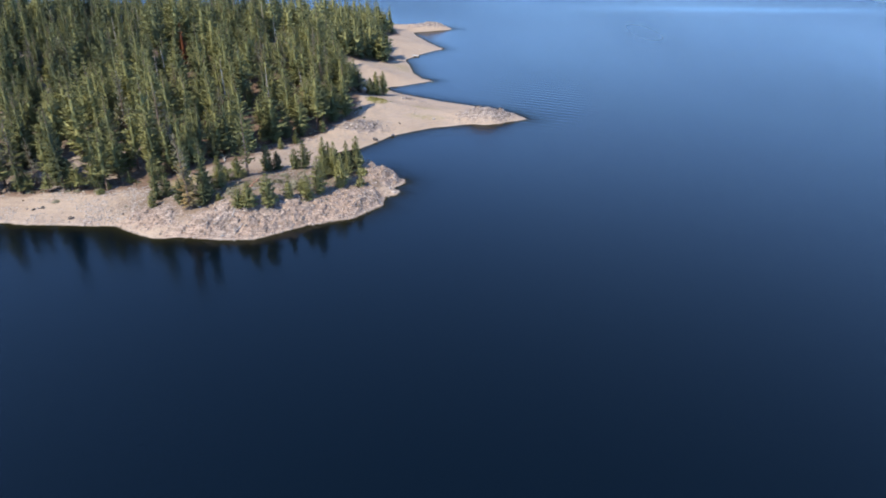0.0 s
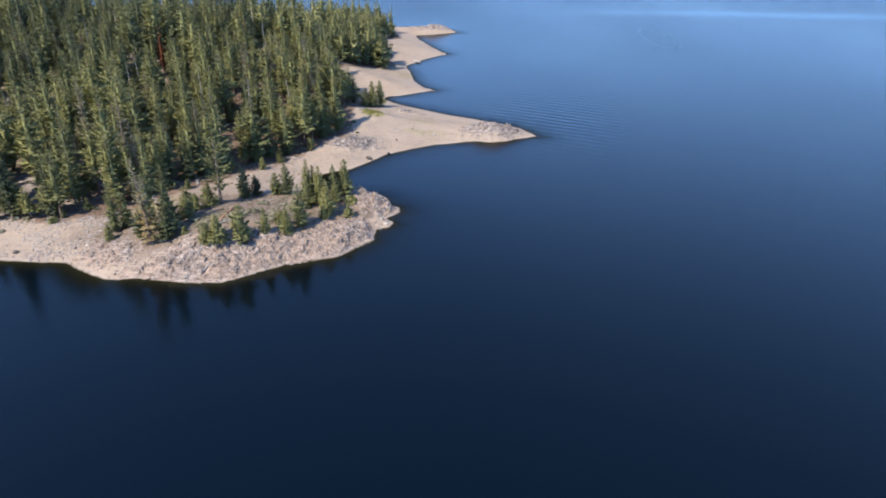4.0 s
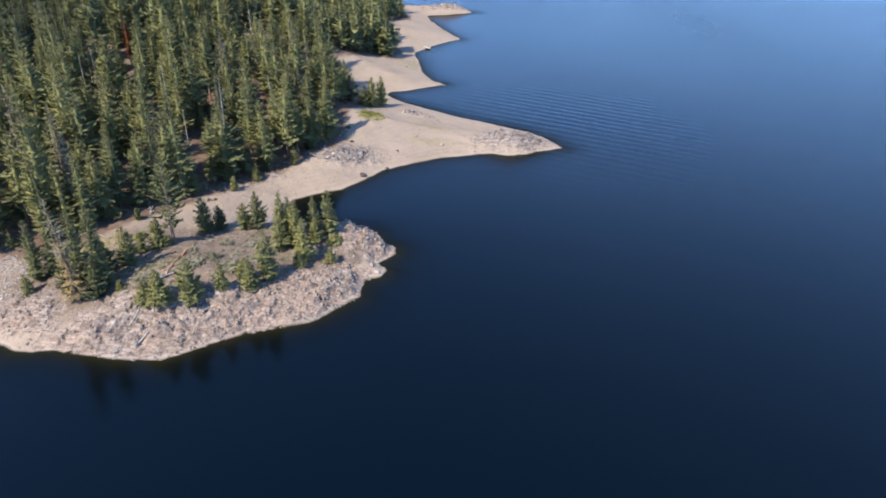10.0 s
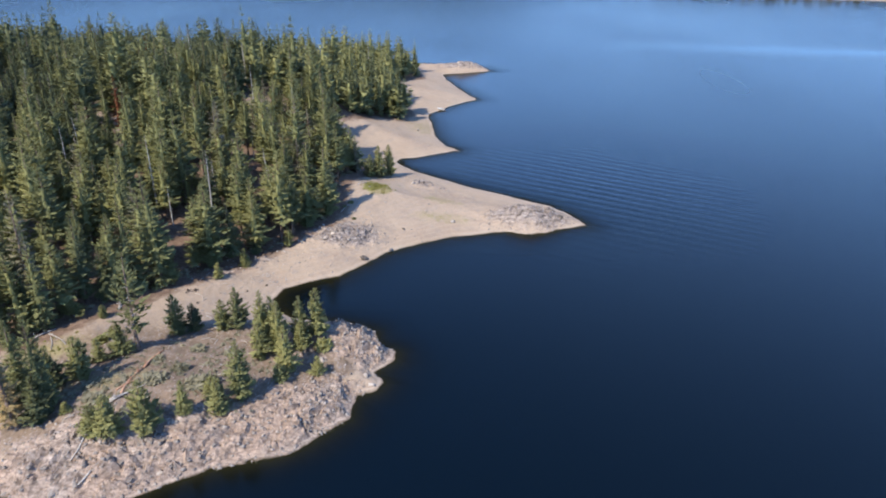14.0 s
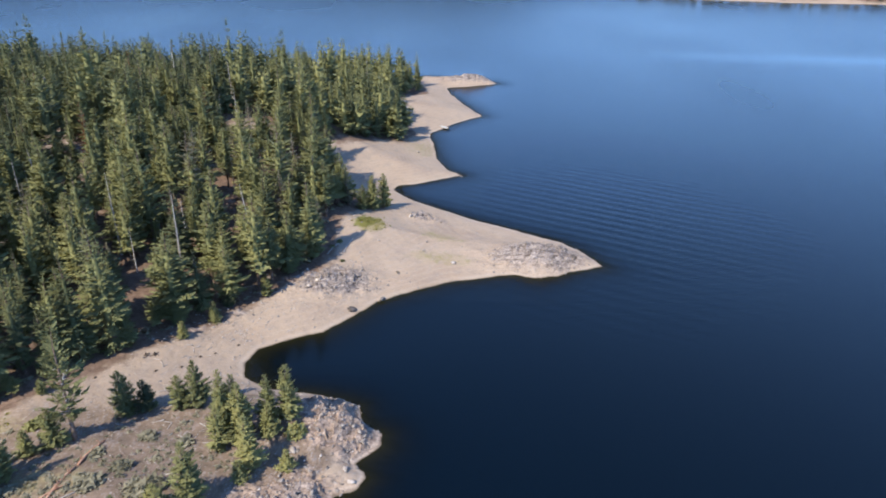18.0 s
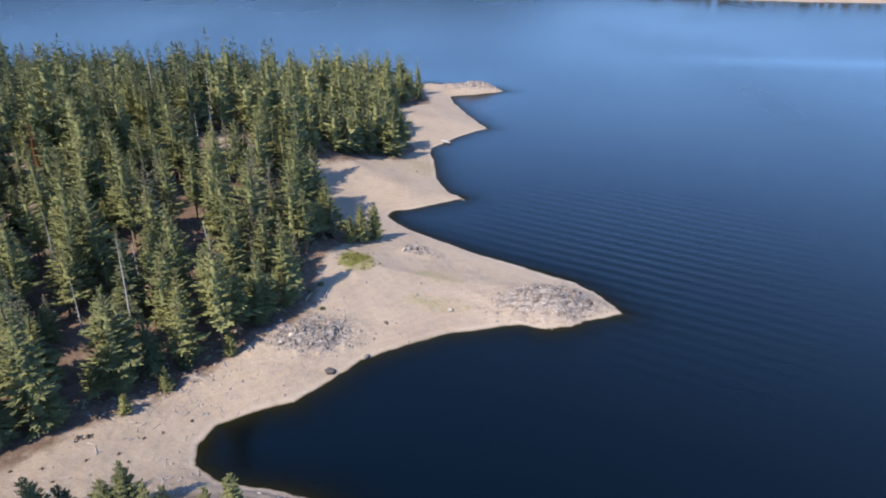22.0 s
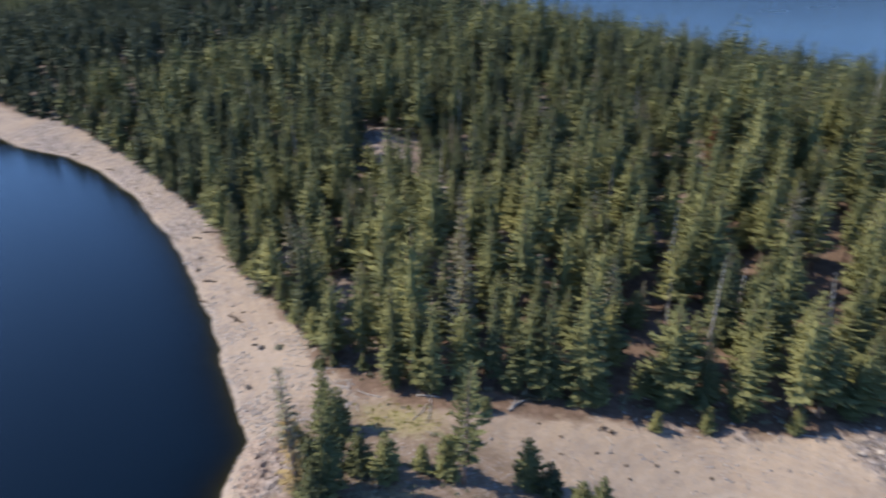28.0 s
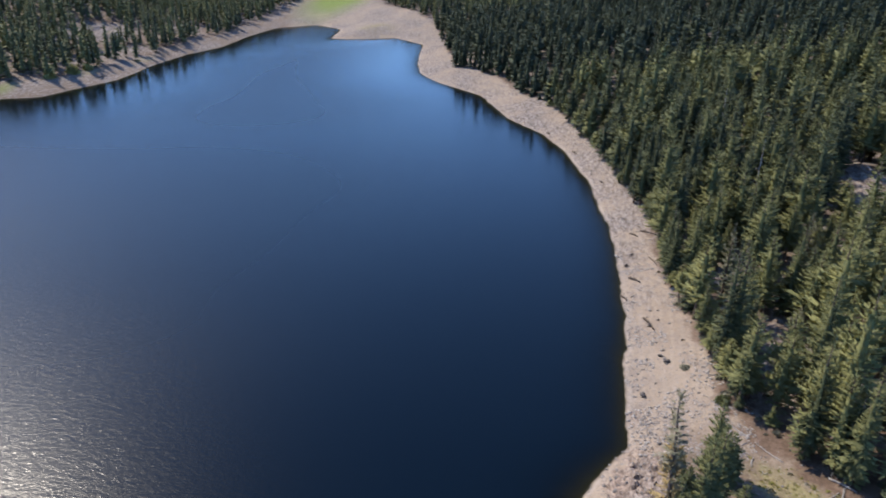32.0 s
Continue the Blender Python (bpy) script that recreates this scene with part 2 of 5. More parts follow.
def maths(nodes, links, op, a, b=0.0, clamp=False):
    node = nodes.new("ShaderNodeMath")
    node.operation, node.use_clamp = op, clamp
    for k, v in ((0, a), (1, b)):
        if isinstance(v, (int, float)):
            node.inputs[k].default_value = v
        else:
            links.new(v, node.inputs[k])
    return node.outputs[0]


def bump(nodes, links, height, strength, distance, under=None):
    node = add(nodes, "ShaderNodeBump", Strength=strength, Distance=distance)
    links.new(height, node.inputs["Height"])
    if under is not None:
        links.new(under, node.inputs["Normal"])
    return node.outputs[0]


def make_ground():
    mat, n, l, bsdf = material("lakeside_ground")
    where = n.new("ShaderNodeNewGeometry").outputs["Position"]
    zone = n.new("ShaderNodeAttribute")
    zone.attribute_name = "zone"
    part_rgb = n.new("ShaderNodeSeparateColor")
    l.new(zone.outputs["Color"], part_rgb.inputs[0])
    xyz = n.new("ShaderNodeSeparateXYZ")
    l.new(where, xyz.inputs[0])
    big = noise_node(n, l, where, 0.06, 5)
    mid = noise_node(n, l, where, 0.5, 6, 0.65)
    fine = noise_node(n, l, where, 4.0, 4, 0.7)
    # dry sand with strand lines left by the falling water
    sand = ramp(n, l, big, [(0.3, (0.308, 0.235, 0.171)), (0.55, (0.37, 0.292, 0.216)), (0.75, (0.331, 0.261, 0.201))])
    sand = mix(n, l, maths(n, l, "MULTIPLY", fine, 0.5), sand, (0.231, 0.178, 0.137))
    level = maths(n, l, "ADD", maths(n, l, "MULTIPLY", xyz.outputs[2], 14.0), maths(n, l, "MULTIPLY", mid, 7.0))
    strand = maths(n, l, "POWER", maths(n, l, "MULTIPLY_ADD", maths(n, l, "SINE", level), 0.5), 3.0)
    sand = mix(n, l, maths(n, l, "MULTIPLY", strand, 0.34, True), sand, (0.362, 0.298, 0.239))
    damp = maths(n, l, "MULTIPLY", maths(n, l, "SUBTRACT", noise_node(n, l, where, 0.22, 6, 0.7), 0.5), 2.6, True)
    sand = mix(n, l, damp, sand, (0.223, 0.185, 0.156))
    # scattered stones as dark and pale flecks
    vor = add(n, "ShaderNodeTexVoronoi", Scale=2.0)
    l.new(where, vor.inputs["Vector"])
    fleck = maths(n, l, "LESS_THAN", vor.outputs["Distance"], maths(n, l, "MULTIPLY", maths(n, l, "POWER", mid, 3.0), 2.3))
    stone = mix(n, l, vor.outputs["Color"], (0.128, 0.106, 0.0921), (0.367, 0.327, 0.295))
    sand = mix(n, l, maths(n, l, "MULTIPLY", fleck, 0.3), sand, stone)
    # weathered granite
    strike = n.new("ShaderNodeMapping")
    strike.inputs["Rotation"].default_value = (0.3, 0.2, radians(-37))
    strike.inputs["Scale"].default_value = (0.5, 1.6, 1.6)
    l.new(where, strike.inputs["Vector"])
    vein = noise_node(n, l, strike.outputs[0], 0.6, 7, 0.66)
    rock = ramp(n, l, vein, [(0.3, (0.0878, 0.0638, 0.0501)), (0.43, (0.235, 0.178, 0.137)), (0.56, (0.359, 0.275, 0.215)), (0.7, (0.463, 0.372, 0.299))])
    rock = mix(n, l, maths(n, l, "MULTIPLY", fine, 0.45), rock, (0.319, 0.239, 0.188))
    rock = mix(n, l, maths(n, l, "MULTIPLY", maths(n, l, "SUBTRACT", maths(n, l, "ADD", noise_node(n, l, where, 0.13, 3), maths(n, l, "MAXIMUM", maths(n, l, "MULTIPLY", maths(n, l, "SUBTRACT", xyz.outputs[1], 262.0), 0.02, True), maths(n, l, "MULTIPLY", maths(n, l, "SUBTRACT", -100.0, xyz.outputs[0]), 0.02, True))), 0.42), 3.0, True), rock, ramp(n, l, vein, [(0.35, (0.0966, 0.0801, 0.0698)), (0.5, (0.243, 0.206, 0.181)), (0.66, (0.394, 0.343, 0.303))]))
    joints = add(n, "ShaderNodeTexVoronoi", Scale=0.8)
    joints.feature = "DISTANCE_TO_EDGE"
    bent = mix(n, l, 0.12, strike.outputs[0], add_noise_colour(n, l, where, 0.7))
    l.new(bent, joints.inputs["Vector"])
    crack = maths(n, l, "SUBTRACT", 1.0, maths(n, l, "MULTIPLY", joints.outputs["Distance"], 11.0), True)
    rock = mix(n, l, maths(n, l, "MULTIPLY", crack, maths(n, l, "MULTIPLY", mid, 1.0), True), rock, (0.0788, 0.052, 0.0456))
    soil_and_shade = ramp(n, l, mid, [(0.3, (0.12, 0.0836, 0.0634)), (0.5, (0.208, 0.148, 0.114)), (0.7, (0.295, 0.217, 0.174))])
    soil_and_shade = mix(n, l, maths(n, l, "MULTIPLY", fine, 0.6), soil_and_shade, (0.16, 0.137, 0.0885))
    soil_and_shade = mix(n, l, maths(n, l, "MULTIPLY", fleck, 0.8), soil_and_shade, stone)
    # needle litter under the trees
    duff = ramp(n, l, mid, [(0.3, (0.10, 0.064, 0.046)), (0.55, (0.18, 0.118, 0.088)), (0.75, (0.27, 0.195, 0.15))])
    duff = mix(n, l, maths(n, l, "MULTIPLY", fine, 0.5), duff, (0.11, 0.09, 0.06))
    # dry scrub and grass
    grass = ramp(n, l, mid, [(0.3, (0.17, 0.15, 0.075)), (0.5, (0.25, 0.21, 0.115)), (0.7, (0.19, 0.185, 0.075))])
    grass = mix(n, l, maths(n, l, "MULTIPLY", fine, 0.5), grass, (0.32, 0.26, 0.15))

    def mask(socket):
        v = maths(n, l, "ADD", socket, maths(n, l, "MULTIPLY", maths(n, l, "SUBTRACT", mid, 0.5), 0.9))
        v = maths(n, l, "MULTIPLY", maths(n, l, "SUBTRACT", v, 0.3), 3.0, True)
        return v

    # layer of cape soil, ruts and the south shore's painted shade
    loam_and_shade = n.new("ShaderNodeAttribute")
    loam_and_shade.attribute_name = "soil_and_shade"
    rim = maths(n, l, "SUBTRACT", 1.0, maths(n, l, "MULTIPLY", maths(n, l, "ABSOLUTE", maths(n, l, "SUBTRACT", xyz.outputs[2], 0.2)), 7.0), True)
    col = mix(n, l, mask(loam_and_shade.outputs["Fac"]), sand, soil_and_shade)
    col = mix(n, l, mask(part_rgb.outputs[1]), col, duff)
    col = mix(n, l, mask(part_rgb.outputs[2]), col, grass)
    col = mix(n, l, mask(part_rgb.outputs[0]), col, rock)
    col = mix(n, l, maths(n, l, "MULTIPLY", rim, maths(n, l, "MULTIPLY", maths(n, l, "SUBTRACT", big, 0.3), 1.6, True)), col, (0.44, 0.375, 0.315))
    # fresh green of the far meadow, then the wet and slimed bed
    green = n.new("ShaderNodeAttribute")
    green.attribute_name = "meadow"
    col = mix(n, l, green.outputs["Fac"], col, mix(n, l, mid, (0.10, 0.17, 0.03), (0.24, 0.27, 0.07)))
    moss = n.new("ShaderNodeAttribute")
    moss.attribute_name = "moss"
    col = mix(n, l, moss.outputs["Fac"], col, mix(n, l, mid, (0.085, 0.092, 0.018), (0.20, 0.19, 0.055)))
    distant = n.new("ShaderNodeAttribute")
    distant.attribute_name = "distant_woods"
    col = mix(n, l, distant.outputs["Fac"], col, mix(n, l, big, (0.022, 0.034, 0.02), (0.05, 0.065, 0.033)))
    grit = noise_node(n, l, where, 1.7, 5, 0.85)
    rough_part = maths(n, l, "MAXIMUM", maths(n, l, "MAXIMUM", part_rgb.outputs[0], part_rgb.outputs[1]), loam_and_shade.outputs["Fac"])
    col = mix(n, l, maths(n, l, "ADD", maths(n, l, "MULTIPLY", rough_part, 1.1, True), 0.3), col, ramp(n, l, grit, [(0.34, (0.58, 0.56, 0.54)), (0.47, (0.95, 0.94, 0.93)), (0.56, (1.0, 1.0, 1.0)), (0.68, (1.28, 1.29, 1.30))]), "MULTIPLY")
    wet = maths(n, l, "MULTIPLY", maths(n, l, "SUBTRACT", 0.12, xyz.outputs[2]), 6.0, True)
    col = mix(n, l, wet, col, (0.072, 0.060, 0.041))
    l.new(col, bsdf.inputs["Base Color"])
    bsdf.inputs["Roughness"].default_value = 0.95
    bsdf.inputs["Specular IOR Level"].default_value = 0.2
    h1 = bump(n, l, maths(n, l, "ADD", mid, maths(n, l, "MULTIPLY", vein, part_rgb.outputs[0])), 0.7, 0.35)
    l.new(bump(n, l, fine, 0.5, 0.08, h1), bsdf.inputs["Normal"])
    return mat


def make_water():
    mat, n, l, bsdf = material("lake_water")
    where = n.new("ShaderNodeNewGeometry").outputs["Position"]
    bsdf.inputs["Base Color"].default_value = (0.0003, 0.0026, 0.0054, 1)
    bsdf.inputs["IOR"].default_value = 1.32
    # wind ripples, broad gusts that calm or ruffle them, and long swells by the points
    turn = n.new("ShaderNodeMapping")
    turn.inputs["Rotation"].default_value = (0, 0, radians(25))
    turn.inputs["Scale"].default_value = (1.0, 0.45, 1.0)
    l.new(where, turn.inputs["Vector"])
    small = noise_node(n, l, turn.outputs[0], 3.2, 2, 0.6)
    mid = noise_node(n, l, turn.outputs[0], 1.1, 3, 0.55)
    gust = noise_node(n, l, turn.outputs[0], 0.005, 2, 0.45)
    lee = n.new("ShaderNodeAttribute")
    lee.attribute_name = "calm"
    ruffled = n.new("ShaderNodeAttribute")
    ruffled.attribute_name = "breeze"
    wind = maths(n, l, "ADD", maths(n, l, "MULTIPLY", maths(n, l, "SUBTRACT", gust, 0.5), 0.7), 0.8)
    # a long glassy slick out in the lake
    slick = n.new("ShaderNodeMapping")
    slick.vector_type = "TEXTURE"
    slick.inputs["Location"].default_value = (275, 668, 0)
    slick.inputs["Rotation"].default_value = (0, 0, radians(-8))
    slick.inputs["Scale"].default_value = (150, 26, 1)
    l.new(where, slick.inputs["Vector"])
    span = n.new("ShaderNodeVectorMath")
    span.operation = "LENGTH"
    l.new(slick.outputs[0], span.inputs[0])
    fade = maths(n, l, "POWER", 2.718, maths(n, l, "MULTIPLY", maths(n, l, "POWER", span.outputs["Value"], 2.0), -1.4))
    wind = maths(n, l, "MULTIPLY", wind, maths(n, l, "SUBTRACT", 1.0, maths(n, l, "MULTIPLY", fade, maths(n, l, "MULTIPLY", gust, 0.7))))
    wind = maths(n, l, "MULTIPLY", wind, maths(n, l, "SUBTRACT", 1.0, maths(n, l, "MULTIPLY", lee.outputs["Fac"], 0.8)))
    l.new(maths(n, l, "ADD", maths(n, l, "MULTIPLY", wind, maths(n, l, "ADD", maths(n, l, "MULTIPLY", ruffled.outputs["Fac"], 0.06), 0.225)), 0.075), bsdf.inputs["Roughness"])
    waves = maths(n, l, "ADD", maths(n, l, "MULTIPLY", small, 0.4), maths(n, l, "MULTIPLY", mid, 0.6))
    waves = maths(n, l, "MULTIPLY", waves, maths(n, l, "ADD", wind, 0.05))
    swell = add(n, "ShaderNodeTexWave", Scale=0.066, Distortion=2.6, Detail=1.5)
    swell.inputs["Detail Scale"].default_value = 0.25
    lane = n.new("ShaderNodeMapping")
    lane.inputs["Rotation"].default_value = (0, 0, radians(118))
    l.new(where, lane.inputs["Vector"])
    l.new(lane.outputs[0], swell.inputs["Vector"])
    spot = n.new("ShaderNodeVectorMath")
    spot.operation = "DISTANCE"
    spot.inputs[1].default_value = (42, 340, 0)
    l.new(where, spot.inputs[0])
    near = maths(n, l, "SUBTRACT", 1.0, maths(n, l, "DIVIDE", spot.outputs["Value"], 95.0), True)
    near = maths(n, l, "POWER", near, 1.4)
    waves = maths(n, l, "ADD", waves, maths(n, l, "MULTIPLY", maths(n, l, "MULTIPLY", swell.outputs["Fac"], near), 0.55))
    l.new(bump(n, l, waves, 1.0, 0.11), bsdf.inputs["Normal"])
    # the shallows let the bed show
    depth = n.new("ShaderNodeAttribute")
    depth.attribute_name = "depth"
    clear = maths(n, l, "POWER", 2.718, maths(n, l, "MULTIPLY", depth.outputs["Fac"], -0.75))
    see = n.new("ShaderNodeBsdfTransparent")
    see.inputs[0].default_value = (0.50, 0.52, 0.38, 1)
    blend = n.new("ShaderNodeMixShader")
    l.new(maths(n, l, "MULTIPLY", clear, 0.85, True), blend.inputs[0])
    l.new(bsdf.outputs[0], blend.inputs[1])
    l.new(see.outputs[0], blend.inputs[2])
    l.new(blend.outputs[0], n["Material Output"].inputs["Surface"])
    return mat


def make_needles(name, dark, mid_c, light):
    mat, n, l, bsdf = material(name)
    tint = n.new("ShaderNodeAttribute")
    tint.attribute_name = "tint"
    geo = n.new("ShaderNodeNewGeometry")
    info = n.new("ShaderNodeObjectInfo")
    v = maths(n, l, "ADD", tint.outputs["Fac"], maths(n, l, "MULTIPLY", geo.outputs["Random Per Island"], 0.24))
    v = maths(n, l, "ADD", v, maths(n, l, "MULTIPLY", info.outputs["Random"], 0.30))
    col = ramp(n, l, v, [(0.1, dark), (0.5, mid_c), (0.95, light)])
    l.new(col, bsdf.inputs["Base Color"])
    bsdf.inputs["Roughness"].default_value = 0.75
    bsdf.inputs["Specular IOR Level"].default_value = 0.15
    soft = n.new("ShaderNodeBsdfTranslucent")
    l.new(col, soft.inputs[0])
    blend = n.new("ShaderNodeMixShader")
    blend.inputs[0].default_value = 0.16
    l.new(bsdf.outputs[0], blend.inputs[1])
    l.new(soft.outputs[0], blend.inputs[2])
    l.new(blend.outputs[0], n["Material Output"].inputs["Surface"])
    return mat


def make_mottled(name, a, b, c, scale, rough=0.9, relief=0.05):
    mat, n, l, bsdf = material(name)
    co = n.new("ShaderNodeTexCoord").outputs["Object"]
    info = n.new("ShaderNodeObjectInfo")
    v = noise_node(n, l, co, scale, 5, 0.65)
    v = maths(n, l, "ADD", v, maths(n, l, "MULTIPLY", maths(n, l, "SUBTRACT", info.outputs["Random"], 0.5), 0.25))
    l.new(ramp(n, l, v, [(0.3, a), (0.5, b), (0.72, c)]), bsdf.inputs["Base Color"])
    bsdf.inputs["Roughness"].default_value = rough
    bsdf.inputs["Specular IOR Level"].default_value = 0.2
    l.new(bump(n, l, noise_node(n, l, co, scale * 3, 4), 0.7, relief), bsdf.inputs["Normal"])
    return mat


GROUND, WATER = make_ground(), make_water()
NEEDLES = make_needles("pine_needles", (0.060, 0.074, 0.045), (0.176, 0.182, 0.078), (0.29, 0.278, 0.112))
DEAD_NEEDLES = make_needles("dry_needles", (0.16, 0.11, 0.05), (0.27, 0.19, 0.08), (0.36, 0.28, 0.14))
RED_NEEDLES = make_needles("rust_needles", (0.12, 0.045, 0.02), (0.18, 0.07, 0.035), (0.22, 0.10, 0.05))
SCRUB = make_needles("scrub_leaves", (0.12, 0.115, 0.075), (0.19, 0.18, 0.12), (0.27, 0.25, 0.175))
BARK = make_mottled("bark", (0.075, 0.05, 0.038), (0.15, 0.105, 0.08), (0.25, 0.19, 0.15), 1.5)
GREY_WOOD = make_mottled("bleached_wood", (0.208, 0.188, 0.172), (0.336, 0.312, 0.288), (0.464, 0.44, 0.408), 2.0, 0.85, 0.03)
DARK_WOOD = make_mottled("dark_wood", (0.036, 0.0264, 0.0208), (0.08, 0.06, 0.048), (0.152, 0.12, 0.096), 2.0)
RED_WOOD = make_mottled("rotten_red_wood", (0.2, 0.096, 0.064), (0.336, 0.184, 0.12), (0.464, 0.304, 0.216), 1.5)
STONE = make_mottled("granite", (0.143, 0.126, 0.114), (0.277, 0.244, 0.215), (0.403, 0.361, 0.32), 1.2)
PALE_STONE = make_mottled("pale_granite", (0.23, 0.2, 0.175), (0.37, 0.325, 0.285), (0.5, 0.45, 0.4), 1.2)
DARK_STONE = make_mottled("dark_stone", (0.04, 0.036, 0.032), (0.088, 0.076, 0.068), (0.16, 0.14, 0.124), 1.2)

# ---- mesh helpers ----


def mesh_from(name, verts, faces, mats=(), smooth=False):
    """A mesh from arrays of corners and of triangles or quads."""
    verts, faces = np.asarray(verts, np.float32), np.asarray(faces, np.int32)
    me = bpy.data.meshes.new(name)
    k = faces.shape[1]
    me.vertices.add(len(verts))
    me.vertices.foreach_set("co", verts.ravel())
    me.loops.add(faces.size)
    me.loops.foreach_set("vertex_index", faces.ravel())
    me.polygons.add(len(faces))
    me.polygons.foreach_set("loop_start", np.arange(0, faces.size, k, dtype=np.int32))
    if smooth:
        me.polygons.foreach_set("use_smooth", np.ones(len(faces), bool))
    me.update(calc_edges=True)
    for m in mats:
        me.materials.append(m)
    return me


def value_layer(me, name, values):
    me.attributes.new(name, "FLOAT", "POINT").data.foreach_set("value", np.asarray(values, np.float32))


def axis_steps(lo, hi, fine, out_lo, out_hi, grow, cap=3.0):
    """Grid lines: fine between lo and hi, then ever wider out to both ends."""
    mid = list(np.arange(lo, hi + fine / 2, fine))
    down, up, gap = [], [], fine
    x = lo
    while x > out_lo:
        gap = min(gap * grow, (3.5 if x > -235 else 7 if x > -460 else 40) if x > -1500 else 400)
        x -= gap
        down.append(x)
    x, gap = mid[-1], fine
    while x < out_hi:
        gap = min(gap * grow, (cap if x < 600 else 40) if x < 1500 else 400)
        x += gap
        up.append(x)
    return np.array(down[::-1] + mid + up)


def sheet(xs, ys):
    gx, gy = np.meshgrid(xs, ys)
    nx, ny = len(xs), len(ys)
    i = (np.arange(ny - 1)[:, None] * nx + np.arange(nx - 1)[None, :]).ravel()
    return gx.ravel(), gy.ravel(), np.stack([i, i + 1, i + nx + 1, i + nx], 1)


# ---- ground and lake ----
def build_ground():
    xs = axis_steps(-152, 38, 0.48, -4400, 4400, 1.05, 14.0)
    ys = axis_steps(181, 330, 0.48, -4400, 4400, 1.05)
    x, y, quads = sheet(xs, ys)
    d = shore(x, y)
    z = ground_height(x, y, d)
    me = mesh_from("ground", np.stack([x, y, z], 1), quads, [GROUND], True)
    rock = rockiness(x, y, d)
    me.polygons.foreach_set("use_smooth", rock[quads].mean(1) < 0.3)
    woods = np.zeros(x.shape)
    for poly in (FOREST, SOUTH_WOODS):
        e = outline_distance(poly, x, y)
        woods = np.maximum(woods, step(-8.0, 1.0, np.where(inside(poly, x, y), e, -e) - 4.0 * step(-95, -115, x) + 3.0 * fbm(x, y, 5, 81)))
    woods = np.maximum(woods, step(14, 22, d) * step(900, 1000, np.hypot(x, y - 300)))
    for cx, cy, rx, ry in [c for c in CLEARINGS if c[2] > 10]:
        woods = woods * (1 - 0.75 * blob(x, y, cx, cy, rx, ry))
    # backlit south shore: its shade is put into the ground colour as brown
    south_shade = step(-60, -80, y) * step(-300, -330, x) * 0.75
    soil_and_shade = np.maximum(blob(x, y, -60, 212, 44, 20, 12), blob(x, y, -32, 230, 20, 16)) * 1.5 * step(264, 236, y + 0.25 * (x + 60)) * step(2, 7, d)
    cape_top = np.maximum(blob(x, y, -58, 212, 30, 12, 14), blob(x, y, -40, 228, 16, 12, 20))
    woods = np.maximum(woods, cape_top * 0.42 * step(5, 11, d))
    grass = np.maximum(blob(x, y, -86, 218, 13, 6, 35) * 0.7, blob(x, y, -31, 322, 4.5, 6) * 1.6)
    grass = np.maximum(grass, np.maximum(blob(x, y, -9, 307, 15, 6, -5), blob(x, y, -10, 321, 13, 5.5, -20)) * 0.5)
    grass = np.maximum(grass, blob(x, y, -64, 208, 16, 6, 10) * 0.55)
    grass = np.maximum(grass, blob(x, y, -25, 420, 14, 24) * 0.45)
    grass = np.maximum(grass, np.maximum(blob(x, y, -395, -103, 14, 5), blob(x, y, -455, -99, 20, 5)))
    grass = np.maximum(grass, blob(x, y, -640, 20, 40, 25) * 0.8)
    meadow = np.maximum(blob(x, y, -860, -66, 150, 34, 3) * 1.8, 0.8 * blob(x, y, -345, -122, 14, 8)) - 0.2
    moss = blob(x, y, -32, 323, 4.2, 9, -22) + 0.45 * fbm(x, y, 3.2, 171)
    moss = (0.9 * step(0.5, 0.62, moss) * (np.abs(x + 32) < 12) * (np.abs(y - 323) < 16))
    gravel = step(-95, -112, x) * (0.50 + 0.3 * fbm(x, y, 14, 141)) * (d > 0)
    gravel = gravel * (1 - 0.85 * blob(x, y, -122, 206, 26, 9))
    rock = np.maximum(rock, gravel)
    col = np.stack([rock, woods, np.clip(grass, 0, 1), np.ones(x.shape)], 1)
    me.attributes.new("zone", "FLOAT_COLOR", "POINT").data.foreach_set("color", col.astype(np.float32).ravel())
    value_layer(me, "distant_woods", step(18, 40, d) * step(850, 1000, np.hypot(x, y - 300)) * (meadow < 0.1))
    # wheel ruts along the beaches
    ruts = sum(np.exp(-((d - off) / 0.3) ** 2) for off in (9.0, 10.9, 13.2, 14.9)) * step(-160, -146, x) * step(-100, -112, x) * (y < 216)
    ruts = ruts + 0.7 * sum(np.exp(-((d - off) / 0.35) ** 2) for off in (5.5, 7.3, 10.5)) * step(-80, -70, x) * step(-36, -46, x) * step(236, 244, y)
    soil_and_shade = np.maximum(soil_and_shade, 0.62 * ruts * (0.6 + 0.6 * fbm(x, y, 6, 181)))
    # the south shore's painted shade joins the soil and ruts here
    value_layer(me, "soil_and_shade", np.clip(np.maximum(soil_and_shade, south_shade), 0, 1))
    value_layer(me, "moss", moss)
    value_layer(me, "meadow", np.clip(meadow, 0, 1))
    return tagged(new("ground", me), "pale sandy lake shore with granite outcrops and forest floor", "ground", kind="structure")


